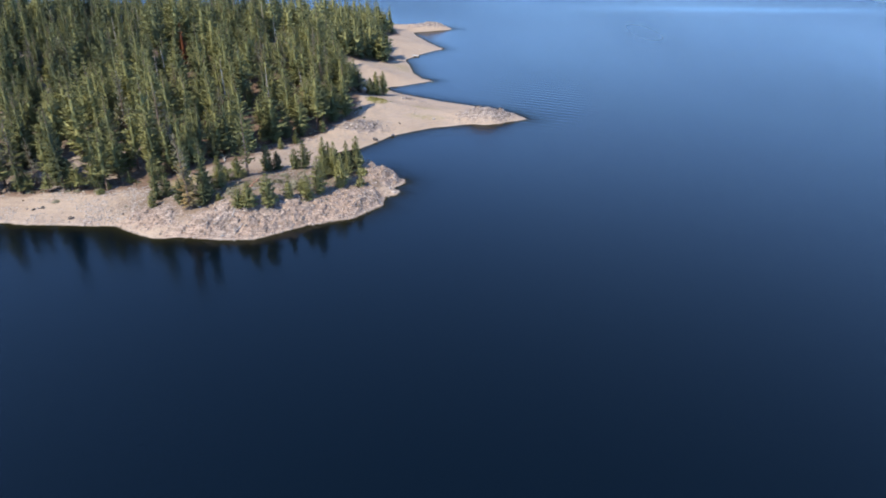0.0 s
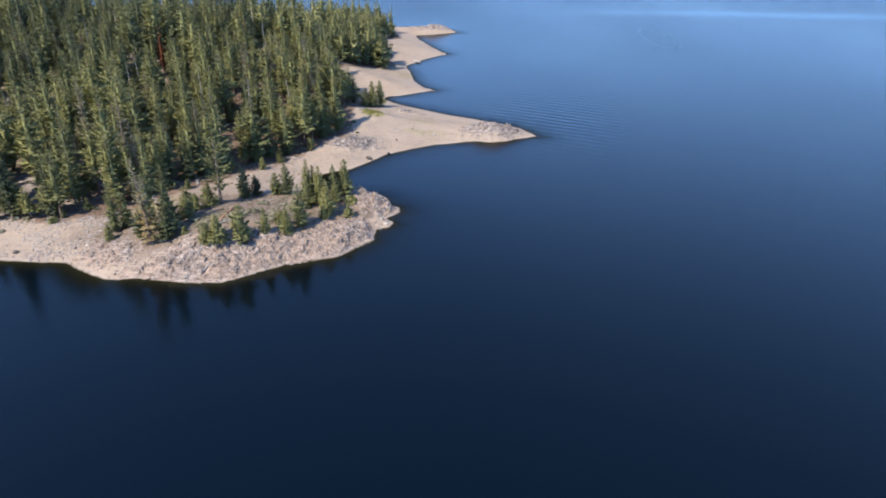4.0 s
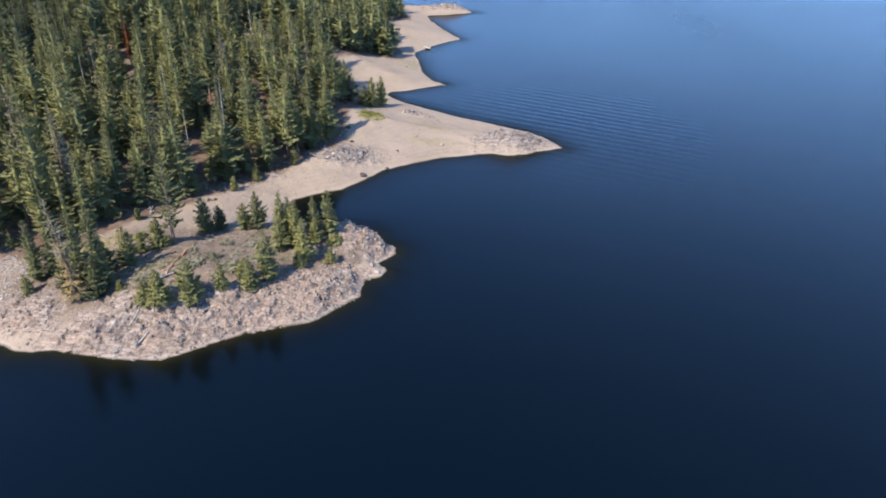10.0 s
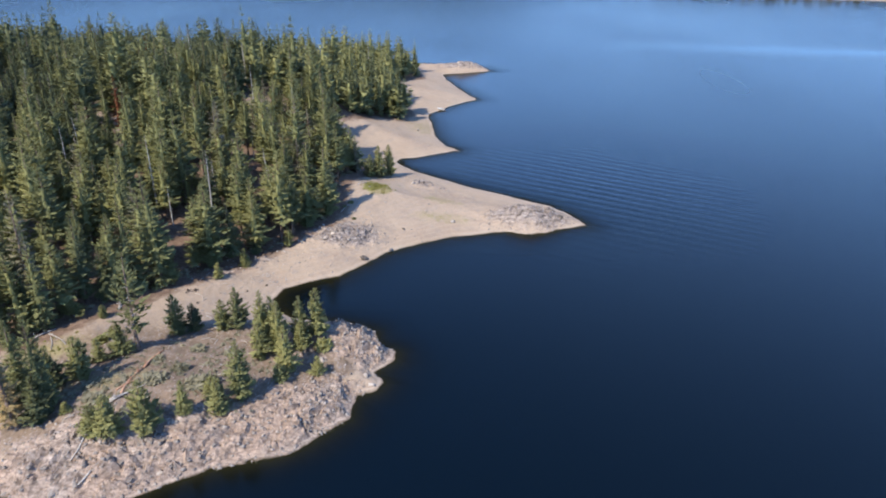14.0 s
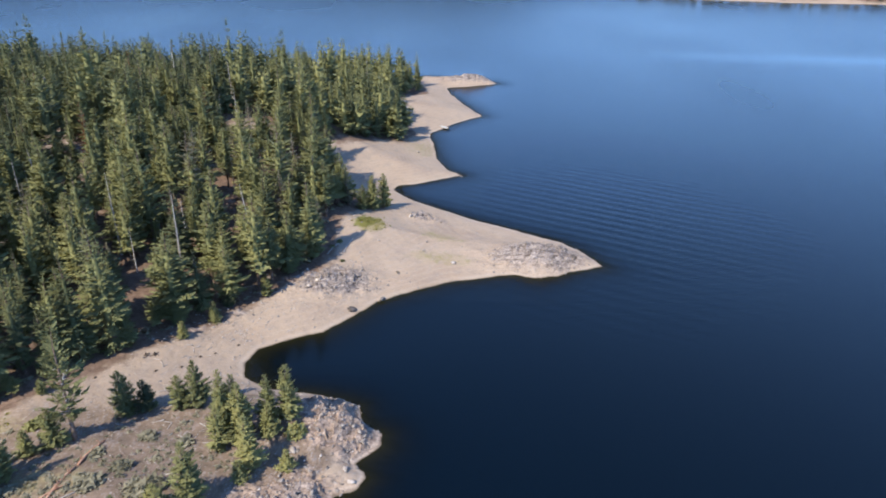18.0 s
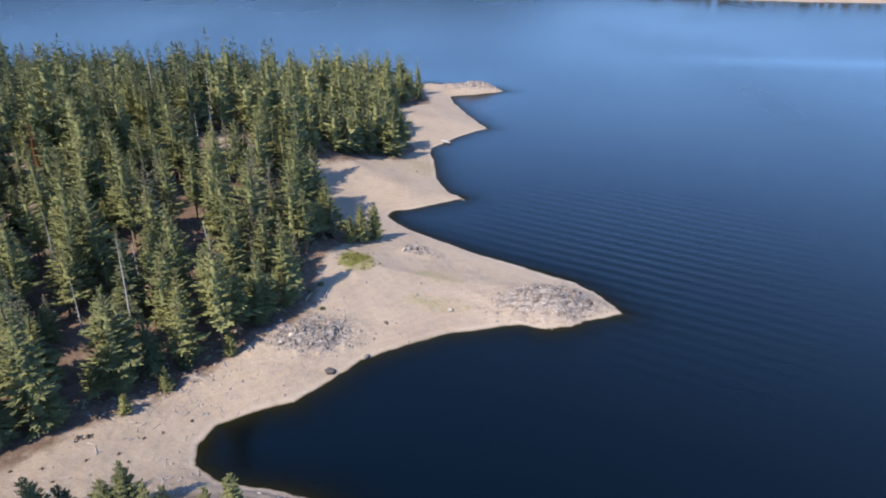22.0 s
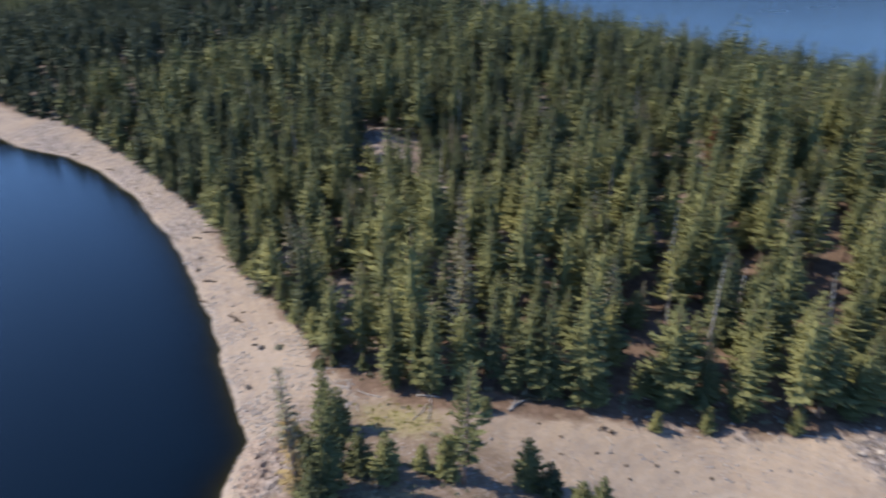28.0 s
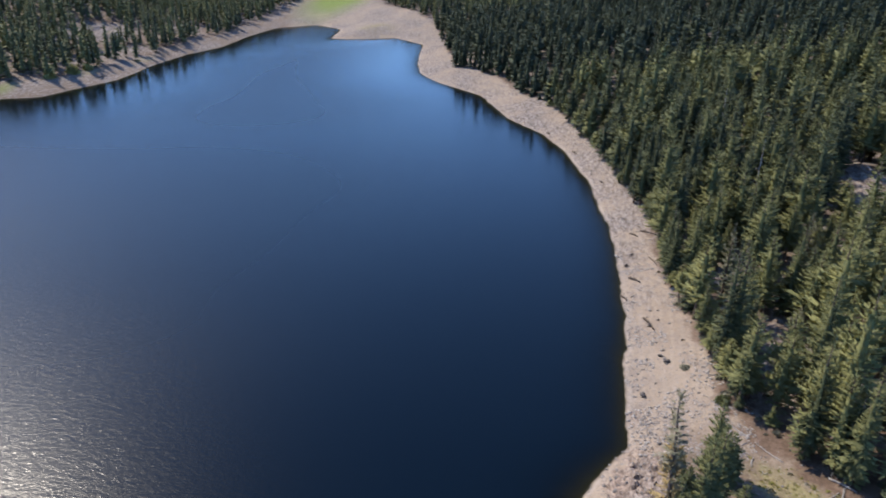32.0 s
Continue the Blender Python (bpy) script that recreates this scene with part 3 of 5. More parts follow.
def build_lake():
    xs = axis_steps(-110, 45, 1.2, -1300, 1150, 1.04)
    ys = axis_steps(176, 400, 1.2, -420, 1750, 1.04)
    x, y, quads = sheet(xs, ys)
    d = shore(x, y)
    keep = (d[quads] < 4).any(1)
    used = np.unique(quads[keep])
    index = np.zeros(len(x), int)
    index[used] = np.arange(len(used))
    x, y, d = x[used], y[used], d[used]
    me = mesh_from("lake", np.stack([x, y, 0 * x], 1), index[quads[keep]], [WATER], True)
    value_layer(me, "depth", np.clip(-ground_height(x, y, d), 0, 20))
    value_layer(me, "breeze", step(-40, -160, x) * step(260, 150, y))
    value_layer(me, "calm", np.exp(-(d / 62) ** 2) * np.where(y < 285, 1.0, 0.4) * step(45, -15, x))
    return tagged(new("water", me), "deep blue lake with fine wind ripples", "water", kind="structure")


build_ground()
build_lake()


def height_at(x, y):
    return ground_height(np.atleast_1d(np.asarray(x, float)), np.atleast_1d(np.asarray(y, float)))


# ---- conifers ----
TUFTS = {"fine": (5, 0.40), "mid": (3, 0.52), "low": (1, 0.85), "far": (0, 1.1)}  # pairs of sprays on a bough, and their length


def crown_arrays(seed, tall, wide, levels, per, style, base=0.08, droop=0.28, ragged=0.3, taper=0.85, core=True, upturn=0.25):
    """Whorls of boughs of one conifer, each a flat fan of sprays that sags and turns up at its tip."""
    r = np.random.RandomState(seed)
    pairs, size = TUFTS[style]
    f, a = [], []
    for i in range(levels):
        g = min(max((i + r.uniform(-0.25, 0.25)) / (levels - 1), 0), 0.985)
        count = max(3, int(round(per * (0.5 + 0.5 * (1 - g)))))
        f.append(np.clip(g + r.normal(0, 0.18 / levels, count), 0, 0.985))
        a.append(i * 2.4 + 2 * math.pi * np.arange(count) / count + r.uniform(-0.35, 0.35, count))
    f, a = np.concatenate(f), np.concatenate(a)
    n = len(f)
    lumps = r.uniform(0, 6.283, 4)
    bulge = 1 + 0.15 * np.sin(a * 2 + lumps[0] + 5 * f) + 0.13 * np.sin(a + lumps[1] - 9 * f) + 0.14 * np.sin(23 * f + lumps[2])
    length = wide * np.maximum(1 - f, 0.02) ** taper * np.minimum(1, 0.6 + f * 3.0) * bulge * r.uniform(1 - ragged, 1 + ragged * 0.6, n) + 0.16
    out = np.stack([np.cos(a), np.sin(a), 0 * a], 1)
    side = np.stack([-np.sin(a), np.cos(a), 0 * a], 1)
    up = np.array((0, 0, 1.0))
    sag = droop * (1 - 0.9 * f) - 0.45 * f + r.uniform(-0.12, 0.12, n)
    root = up * (tall * (base + (1 - base) * f))[:, None]

    def along(u):
        return root + out * (u * length)[:, None] + up * ((-sag * u + upturn * u * u) * length)[:, None]

    V = []

    def spray(u, swing, long, broad):
        """One pointed spray on every bough: from u along it, swung sideways."""
        p = along(u)
        way = out * np.cos(swing)[:, None] + side * np.sin(swing)[:, None] + up * (2 * upturn * u - sag + r.normal(0, 0.16, n))[:, None]
        way /= np.linalg.norm(way, axis=1, keepdims=True)
        flank = np.cross(way, up + r.normal(0, 0.4, (n, 3)))
        flank *= (long * broad)[:, None] / (np.linalg.norm(flank, axis=1, keepdims=True) + 1e-6)
        hang = up * (0.12 * long)[:, None]
        V.append(np.stack([p + flank + way * (long * 0.25)[:, None] - hang, p - flank - way * (long * 0.12)[:, None], p + way * long[:, None] - hang * 0.4], 1).reshape(-1, 3))

    spread = 0.23 if pairs > 1 else 0.33
    for j in range(pairs):
        for flip in (-1, 1):
            u = 0.22 + 0.68 * (j + r.uniform(0.1, 0.9, n)) / pairs
            spray(u, flip * r.uniform(0.45, 1.0, n), length * size * (1.15 - 0.75 * u) * r.uniform(0.75, 1.3, n) + 0.1, spread)
    u = np.full(n, 0.55 if pairs else 0.12)
    spray(u, r.normal(0, 0.15, n), length * (0.5 if pairs else 0.95) * r.uniform(0.85, 1.2, n), 0.2 if pairs else 0.36)
    V = np.concatenate(V)
    F = np.arange(len(V)).reshape(-1, 3)
    # leading shoot and the shaded inner mass
    at = len(V)
    V = np.concatenate([V, np.array(((0, 0, tall * 1.02), (0.13, 0.04, tall * 0.93), (-0.1, 0.1, tall * 0.93), (0.1, 0.0, tall * 1.0), (0.0, -0.14, tall * 0.92), (0.04, 0.13, tall * 0.92)))])
    F = np.concatenate([F, np.array([(at, at + 1, at + 2), (at + 3, at + 4, at + 5)])])
    at += 6
    if core:
        sides, hold, rings = 5, 0.26 if style == "fine" else 0.40, []
        for g in (0.08, 0.4, 0.74):
            rad = wide * hold * (1 - g) ** taper
            rings += [(math.cos(2 * math.pi * s / sides + g) * rad, math.sin(2 * math.pi * s / sides + g) * rad, tall * (base + (1 - base) * g)) for s in range(sides)]
        V = np.concatenate([V, np.array(rings)])
        F = np.concatenate([F, np.array([t for j in range(2) for s in range(sides) for a, b in ((at + j * sides + s, at + j * sides + (s + 1) % sides),)
                                         for t in ((a, b, b + sides), (a, b + sides, a + sides))])])
    return outward(V, F.astype(int), tall)


def outward(V, F, tall):
    """Turns each blade so that its face looks out and up from the tree."""
    a, b, c = V[F[:, 0]], V[F[:, 1]], V[F[:, 2]]
    face, mid = np.cross(b - a, c - a), (a + b + c) / 3
    way = np.stack([mid[:, 0], mid[:, 1], 0.6 * np.hypot(mid[:, 0], mid[:, 1]) + 0.1], 1)
    back = (face * way).sum(1) < 0
    F = F.copy()
    F[back] = F[back][:, ::-1]
    return V, F


def soften(me, V, F, centre=None):
    """Rounds the shading of foliage: normals between each blade's own and the crown's bulge."""
    a, b, c = V[F[:, 0]], V[F[:, 1]], V[F[:, 2]]
    face = np.cross(b - a, c - a)
    face /= np.linalg.norm(face, axis=1, keepdims=True) + 1e-9
    own = np.zeros(V.shape)
    for k in range(3):
        np.add.at(own, F[:, k], face)
    own /= np.linalg.norm(own, axis=1, keepdims=True) + 1e-9
    flat = V[:, :2] - (0 if centre is None else centre)
    flat = flat / (np.linalg.norm(flat, axis=1, keepdims=True) + 0.3)
    bulge = np.concatenate([flat, np.full((len(V), 1), 0.5)], 1)
    n = own + bulge
    n /= np.linalg.norm(n, axis=1, keepdims=True)
    me.polygons.foreach_set("use_smooth", np.ones(len(F), bool))
    me.attributes.new("custom_normal", "FLOAT_VECTOR", "POINT").data.foreach_set("vector", n.astype(np.float32).ravel())
    me.update()


def trunk_arrays(tall, radius, sides=7, rings=4, lean=0.0, seed=0):
    r = np.random.RandomState(seed)
    V, F = [], []
    for j in range(rings + 1):
        f = j / rings
        rad = radius * (1 - f) ** 0.8 * (1.35 if j == 0 else 1) + 0.02
        cx, cy = lean * tall * f + r.uniform(-0.04, 0.04) * j, r.uniform(-0.04, 0.04) * j
        for s in range(sides):
            a = 2 * math.pi * s / sides
            V.append((cx + rad * math.cos(a), cy + rad * math.sin(a), tall * f - (0.6 if j == 0 else 0)))
    for j in range(rings):
        for s in range(sides):
            a, b = j * sides + s, j * sides + (s + 1) % sides
            F.extend(((a, b, b + sides), (a, b + sides, a + sides)))
    return np.array(V), np.array(F, int)


def limb_arrays(seed, tall, wide, count, base=0.15, thick=0.05, rise=0.1):
    """Bare limbs: thin three-sided spikes."""
    r = np.random.RandomState(seed)
    V, F = [], []
    for i in range(count):
        f = base + (0.97 - base) * (i + r.rand()) / count
        a, length = r.uniform(0, 6.283), wide * (1 - f * 0.85) * r.uniform(0.4, 1.1)
        root = np.array((0, 0, tall * f))
        out, side = np.array((math.cos(a), math.sin(a), 0)), np.array((-math.sin(a), math.cos(a), 0))
        tip = root + out * length + np.array((0, 0, rise * length * r.uniform(-2.5, 1.5)))
        k = len(V)
        up = np.array((0, 0, thick))
        V.extend((root + side * thick, root - side * thick, root + up * 1.6, tip))
        F.extend(((k, k + 1, k + 3), (k + 1, k + 2, k + 3), (k + 2, k, k + 3)))
    return np.array(V), np.array(F, int)


def joined(name, templates, spots, mat, label, category, kind="stuff"):
    """Many trees in one mesh. spots: x, y, z, height scale, width scale, turn, tint, template."""
    allv, allf, tint, centre, at = [], [], [], [], 0
    for x, y, z, sh, sw, turn, tone, k in spots:
        v, f = templates[int(k)]
        c, s = math.cos(turn), math.sin(turn)
        allv.append(np.stack([x + sw * (v[:, 0] * c - v[:, 1] * s), y + sw * (v[:, 0] * s + v[:, 1] * c), z + sh * v[:, 2]], 1))
        allf.append(f + at)
        tint.append(np.full(len(v), tone))
        centre.append(np.full((len(v), 2), (x, y)))
        at += len(v)
    me = mesh_from(name, np.concatenate(allv), np.concatenate(allf), [mat])
    value_layer(me, "tint", np.concatenate(tint))
    if mat is NEEDLES:
        soften(me, np.concatenate(allv), np.concatenate(allf), np.concatenate(centre))
    return tagged(new(name, me), label, category, kind=kind)


def part(name, me, parent, label=""):
    ob = new(name, me)
    ob.parent = parent
    return tagged(ob, label)


# two habits: slim dark firs and broader, yellower pines; heights near 20 m at scale 1
HABITS = [(20, 2.9, 30, 8, 0.05, 0.42, 0.28, 0.86), (21, 3.3, 28, 8, 0.07, 0.36, 0.32, 0.90), (20, 2.4, 32, 7, 0.10, 0.46, 0.30, 0.74),
          (18, 3.6, 22, 8, 0.12, 0.10, 0.38, 0.72), (21, 3.3, 24, 7, 0.22, 0.16, 0.42, 0.60), (19, 2.2, 22, 6, 0.16, 0.35, 0.55, 0.62)]


def habit_arrays(style, thin=1.0):
    return [crown_arrays(40 + i, tall, wide, int(lv * thin), per, style, base, droop, ragged, taper)
            for i, (tall, wide, lv, per, base, droop, ragged, taper) in enumerate(HABITS[:5])]


def tree_template(name, i, seed):
    tall, wide, lv, per, base, droop, ragged, taper = HABITS[i]
    v, f = crown_arrays(seed, tall, wide, lv, per, "fine", base, droop, ragged, taper, core=i != 5)
    crown = mesh_from("crown", v, f, [SCRUB if i == 5 else NEEDLES])
    soften(crown, v, f)
    value_layer(crown, "tint", np.full(len(v), (0.08, 0.16, 0.02, 0.30, 0.36, 0.3)[i]))
    tv, tf = trunk_arrays(tall * 0.97, 0.26, seed=seed)
    lv_, lf = limb_arrays(seed, tall, wide * 0.8, 26, 0.04, 0.035)
    trunk = mesh_from("trunk", np.concatenate([tv, lv_]), np.concatenate([tf, lf + len(tv)]), [BARK])
    root = new(name)
    part("trunk", trunk, root)
    part("crown", crown, root)
    return root


KINDS = [("fir_tree", "dark green narrow fir at the forest edge", 0, 1), ("fir_tree", "dark green fir with drooping boughs in the forest", 1, 2),
         ("fir_tree", "slim dark bluish-green fir in the forest", 2, 3), ("pine_tree", "yellowish-green pine with open boughs in the forest", 3, 4),
         ("pine_tree", "tall green pine with bare lower trunk in the forest", 4, 5), ("fir_tree", "dark green narrow fir at the forest edge", 0, 6),
         ("pine_tree", "yellowish-green pine with open boughs in the forest", 3, 7), ("fir_tree", "dark green fir with drooping boughs in the forest", 1, 8),
         ("pine_tree", "tall green pine with bare lower trunk in the forest", 4, 9), ("fading_tree", "grey-green half-bare conifer thinning out in the forest", 5, 10),
         ("fading_tree", "grey-green half-bare conifer thinning out in the forest", 5, 11)]


def scatter(poly, gap, seed, keep=None):
    """Uneven spots at about gap metres inside an outline."""
    r = np.random.RandomState(seed)
    lo, hi = poly.min(0), poly.max(0)
    xs, ys = np.meshgrid(np.arange(lo[0], hi[0], gap), np.arange(lo[1], hi[1], gap))
    x = xs.ravel() + r.uniform(-0.62, 0.62, xs.size) * gap
    y = ys.ravel() + r.uniform(-0.62, 0.62, xs.size) * gap
    ok = inside(poly, x, y)
    if keep is not None:
        ok &= keep(x, y)
    x, y = x[ok], y[ok]
    for cx, cy, rx, ry in CLEARINGS:
        out = ((x - cx) / rx) ** 2 + ((y - cy) / ry) ** 2 > 1
        x, y = x[out], y[out]
    return x, y


def border(gap, seed):
    """An uneven first row of trees just inside the forest's edge."""
    r = np.random.RandomState(seed)
    out = []
    for (x0, y0), (x1, y1) in zip(FOREST, FOREST[1:]):
        run = math.hypot(x1 - x0, y1 - y0)
        for s in np.arange(0, run, gap):
            off, k = r.uniform(0.3, 3.2), s + r.uniform(-1, 1)
            out.append((x0 + (x1 - x0) * k / run - (y1 - y0) / run * off, y0 + (y1 - y0) * k / run + (x1 - x0) / run * off))
    out = np.array(out)
    out = out[(out[:, 0] > -500) & (out[:, 1] < 520) & (out[:, 1] > 0)]
    return out[:, 0], out[:, 1]


def plant_forest():
    r = np.random.RandomState(5)
    x, y = scatter(FOREST, 6.5, 8, lambda x, y: (x > -650) & (shore(x, y) > 9) & ((fbm(x, y, 16, 91) > -0.43) | (outline_distance(FOREST, x, y) < 13)))
    bx, by = border(7.5, 12)
    x, y = np.concatenate([x, bx]), np.concatenate([y, by])
    z = height_at(x, y)
    e = outline_distance(FOREST, x, y)
    tall = np.clip(r.normal(1.0, 0.2, len(x)) * (1 + 0.22 * fbm(x, y, 45, 97)) * r.choice([0.62, 0.85, 1.0, 1.0, 1.15], len(x)), 0.25, 1.6) * np.where(e < 5, r.choice([0.35, 0.6, 0.9, 1.05], len(x)), 1.0)
    width = tall ** 0.5 * r.uniform(0.95, 1.45, len(x))
    species = fbm(x, y, 60, 95) * 0.9 + 0.7 * blob(x, y, -62, 305, 40, 65) + r.uniform(-0.6, 0.6, len(x))
    habit = np.where(species > 0.12, r.choice([3, 4], len(x)), r.choice([0, 1, 2], len(x)))
    # the drop in tone towards the west paints shade into those crowns
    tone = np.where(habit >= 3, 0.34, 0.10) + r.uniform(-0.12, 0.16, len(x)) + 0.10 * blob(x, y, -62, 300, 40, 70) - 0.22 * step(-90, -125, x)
    turn = r.uniform(0, 6.283, len(x))
    front = (x > -190) & (x < -20) & (y > 205) & (y < 390)
    order = np.argsort(np.where(front, e + 0.05 * np.abs(y - 250), 1e6))
    pale = r.rand(len(x)) < 0.07
    firs, pines = [j for j in order if habit[j] < 3][:290], [j for j in order if habit[j] >= 3][:235]
    single = firs + pines
    for j in single:
        habit[j] = 5 if pale[j] else habit[j]
    chosen = set(single)
    rest = [j for j in order if j not in chosen]
    templates = [tree_template(name, i, 100 + seed) for name, _, i, seed in KINDS]
    for k, t in enumerate(templates):
        tagged(t, KINDS[k][1], "tree", "forest trees")
    for j in single:
        options = [k for k, kd in enumerate(KINDS) if kd[2] == habit[j]]
        k = options[int(r.randint(len(options)))]
        ob = copy_thing(templates[k], pose(x[j], y[j], z[j] - 0.1, r.uniform(-2, 2), r.uniform(-2, 2), math.degrees(turn[j])) @ Matrix.Diagonal((width[j], width[j], tall[j], 1)))
    for t in templates:
        for ob in (*t.children_recursive, t):
            bpy.data.objects.remove(ob)
    close = [j for j in rest if x[j] > -250 and y[j] < 390]
    wide_off = [j for j in rest if not (x[j] > -250 and y[j] < 390) and x[j] > -360]
    remote = [j for j in rest if x[j] <= -360]
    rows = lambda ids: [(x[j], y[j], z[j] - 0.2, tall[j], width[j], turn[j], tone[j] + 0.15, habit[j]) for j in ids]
    joined("near_forest", habit_arrays("mid"), rows(close), NEEDLES, "dense dark green conifer forest behind the shore", "forest")
    # tint lowered on both farther forests, painting in the shade of backlit crowns
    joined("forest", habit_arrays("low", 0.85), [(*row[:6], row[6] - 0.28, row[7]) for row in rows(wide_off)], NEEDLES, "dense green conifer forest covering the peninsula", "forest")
    joined("western_forest", habit_arrays("far", 0.65), [(*row[:6], row[6] - 0.5, row[7]) for row in rows(remote)], NEEDLES, "dense dark conifer forest along the bay, shade put into its tint", "forest")
    poles = [trunk_arrays(20, 0.25, 4, 1)]
    joined("forest_trunks", poles, [(x[j], y[j], z[j] - 0.2, tall[j] * 0.9, 1, 0, 0, 0) for j in close], BARK, "brown trunks of the forest trees", "trunks")


def plant_far_woods():
    r = np.random.RandomState(15)
    spots = []
    for poly, gap, test in ((FOREST, 8.0, lambda x, y: (x <= -650) & (x > -1000) & (y < 330) & (shore(x, y) > 8)),
                            (SOUTH_WOODS, 7.5, lambda x, y: (x < -300) & (y > -330) & (x > -950) & (shore(x, y) > 9)),
                            (SOUTH_WOODS, 15.0, lambda x, y: (x < -300) & (x > -1250) & (y > -520) & ((y <= -330) | (x <= -950)))):
        x, y = scatter(poly, gap, 18, test)
        z = height_at(x, y)
        for a, b, c in zip(x, y, z):
            t = r.uniform(0.7, 1.35)
            # low tint range: shade of woods standing against the sun, put into colour
            spots.append((a, b, c - 0.2, t, r.uniform(0.9, 1.3), r.uniform(0, 6.28), r.uniform(-0.15, 0.2), r.randint(5)))
    ring = np.array(NORTH_POINTS[-3:] + FAR_SHORE[:10], float)
    for (x0, y0), (x1, y1) in zip(ring, ring[1:]):
        ax, ay = (x1 - x0) / math.hypot(x1 - x0, y1 - y0), (y1 - y0) / math.hypot(x1 - x0, y1 - y0)
        for s in np.arange(0, math.hypot(x1 - x0, y1 - y0), 11.0):
            for off in (16, 26, 38):
                a, c = x0 + ax * s - ay * off + r.uniform(-4, 4), y0 + ay * s + ax * off + r.uniform(-4, 4)
                spots.append((a, c, float(height_at(a, c)[0]) - 0.2, r.uniform(0.7, 1.3), r.uniform(1, 1.4), 0, r.uniform(0.1, 0.4), r.randint(5)))
    joined("far_woods", habit_arrays("far", 0.42), spots, NEEDLES, "dark conifer woods on the far side of the bay, partly shaded by tint", "forest")


plant_forest()
plant_far_woods()

# ---- trees and scrub of the rocky cape ----
def young_tree(name, label, x, y, tall, wide, seed, tone, base=0.04, dead=False, group="trees on the cape"):
    """A bushy small conifer with its own boughs."""
    levels = int(min(32, 13 + tall * 1.1))
    v, f = crown_arrays(seed, tall, wide, levels, 9, "fine", base, 0.15, 0.36, 0.62)
    root = new(name)
    tv, tf = trunk_arrays(tall * 0.96, 0.05 + 0.013 * tall, seed=seed)
    lv_, lf = limb_arrays(seed, tall, wide * 0.8, 18, 0.05, 0.03)
    part("trunk", mesh_from("trunk", np.concatenate([tv, lv_]), np.concatenate([tf, lf + len(tv)]), [BARK]), root)
    crown = mesh_from("crown", v, f, [DEAD_NEEDLES if dead else NEEDLES])
    soften(crown, v, f)
    value_layer(crown, "tint", np.full(len(v), tone))
    part("crown", crown, root)
    root.location = (x, y, float(height_at(x, y)[0]) - 0.15)
    return tagged(root, label, "tree", group)


CAPE_TREES = [
    # x, y, height, width, tone
    (-61.1, 228.4, 9.8, 2.2, 0.10), (-58.1, 230.6, 6.8, 1.8, 0.08), (-52.2, 232.0, 7.1, 1.9, 0.22), (-49.2, 233.0, 10.0, 2.1, 0.16),
    (-41.0, 225.0, 13.0, 2.3, 0.32), (-39.6, 227.0, 10.5, 2.0, 0.36), (-37.1, 223.0, 12.0, 2.2, 0.40), (-40.5, 221.0, 8.5, 1.9, 0.36), (-34.2, 217.2, 11.0, 2.1, 0.62),
    (-33.4, 227.0, 10.4, 1.7, 0.36), (-30.2, 228.6, 11.2, 2.2, 0.48), (-32.8, 224.6, 6.5, 1.6, 0.30), (-28.0, 218.4, 4.5, 1.3, 0.60), (-40.0, 207.2, 12.4, 2.4, 0.26),
    (-42.7, 202.8, 7.8, 1.8, 0.30), (-47.9, 200.2, 7.1, 1.3, 0.45), (-53.4, 196.2, 10.6, 2.5, 0.22), (-58.8, 194.2, 8.0, 2.4, 0.36), (-62.0, 194.6, 5.8, 2.1, 0.40),
    (-69.1, 198.9, 2.2, 0.9, 0.3), (-71.2, 215.0, 5.2, 1.5, 0.18), (-68.2, 217.6, 7.0, 2.2, 0.30), (-71.6, 208.8, 9.4, 2.3, 0.20),
    (-73.4, 199.8, 20.0, 3.0, 0.22), (-79.6, 203.2, 17.0, 2.7, 0.20), (-73.2, 197.4, 9.6, 2.2, 0.10), (-75.6, 206.0, 9.0, 2.2, 0.16), (-91.0, 205.8, 14.8, 2.5, 0.16),
    (-88.4, 207.5, 10.0, 2.0, 0.24), (-90.4, 200.4, 5.0, 1.3, 0.25), (-34.6, 213.8, 4.2, 1.3, 0.45), (-44.8, 205.5, 4.5, 1.5, 0.35), (-32.9, 337.6, 11.5, 2.7, 0.34), (-30.0, 342.0, 11.5, 2.6, 0.32),
    (-35.6, 335.0, 8.0, 2.2, 0.28), (-81.0, 199.6, 8.0, 1.9, 0.12), (-62.6, 257.6, 4.2, 1.2, 0.35), (-58.5, 266.0, 5.5, 1.3, 0.4), (-49.8, 278.4, 6.0, 1.3, 0.4), (-79.4, 232.2, 3.2, 1.0, 0.3)]


def plant_cape():
    for i, (x, y, tall, wide, tone) in enumerate(CAPE_TREES):
        if tone > 0.55:
            label = "bright yellow-green young pine on the rocky cape"
        elif tall > 14:
            label = "tall dark green pine on the rocky cape"
        elif tall < 5:
            label = "small green pine sapling on the rocky cape"
        else:
            label = "bushy green young pine on the rocky cape"
        young_tree("pine_tree", label, x, y, tall, wide * (1.22 if tall < 14 else 0.95), 300 + i, tone)


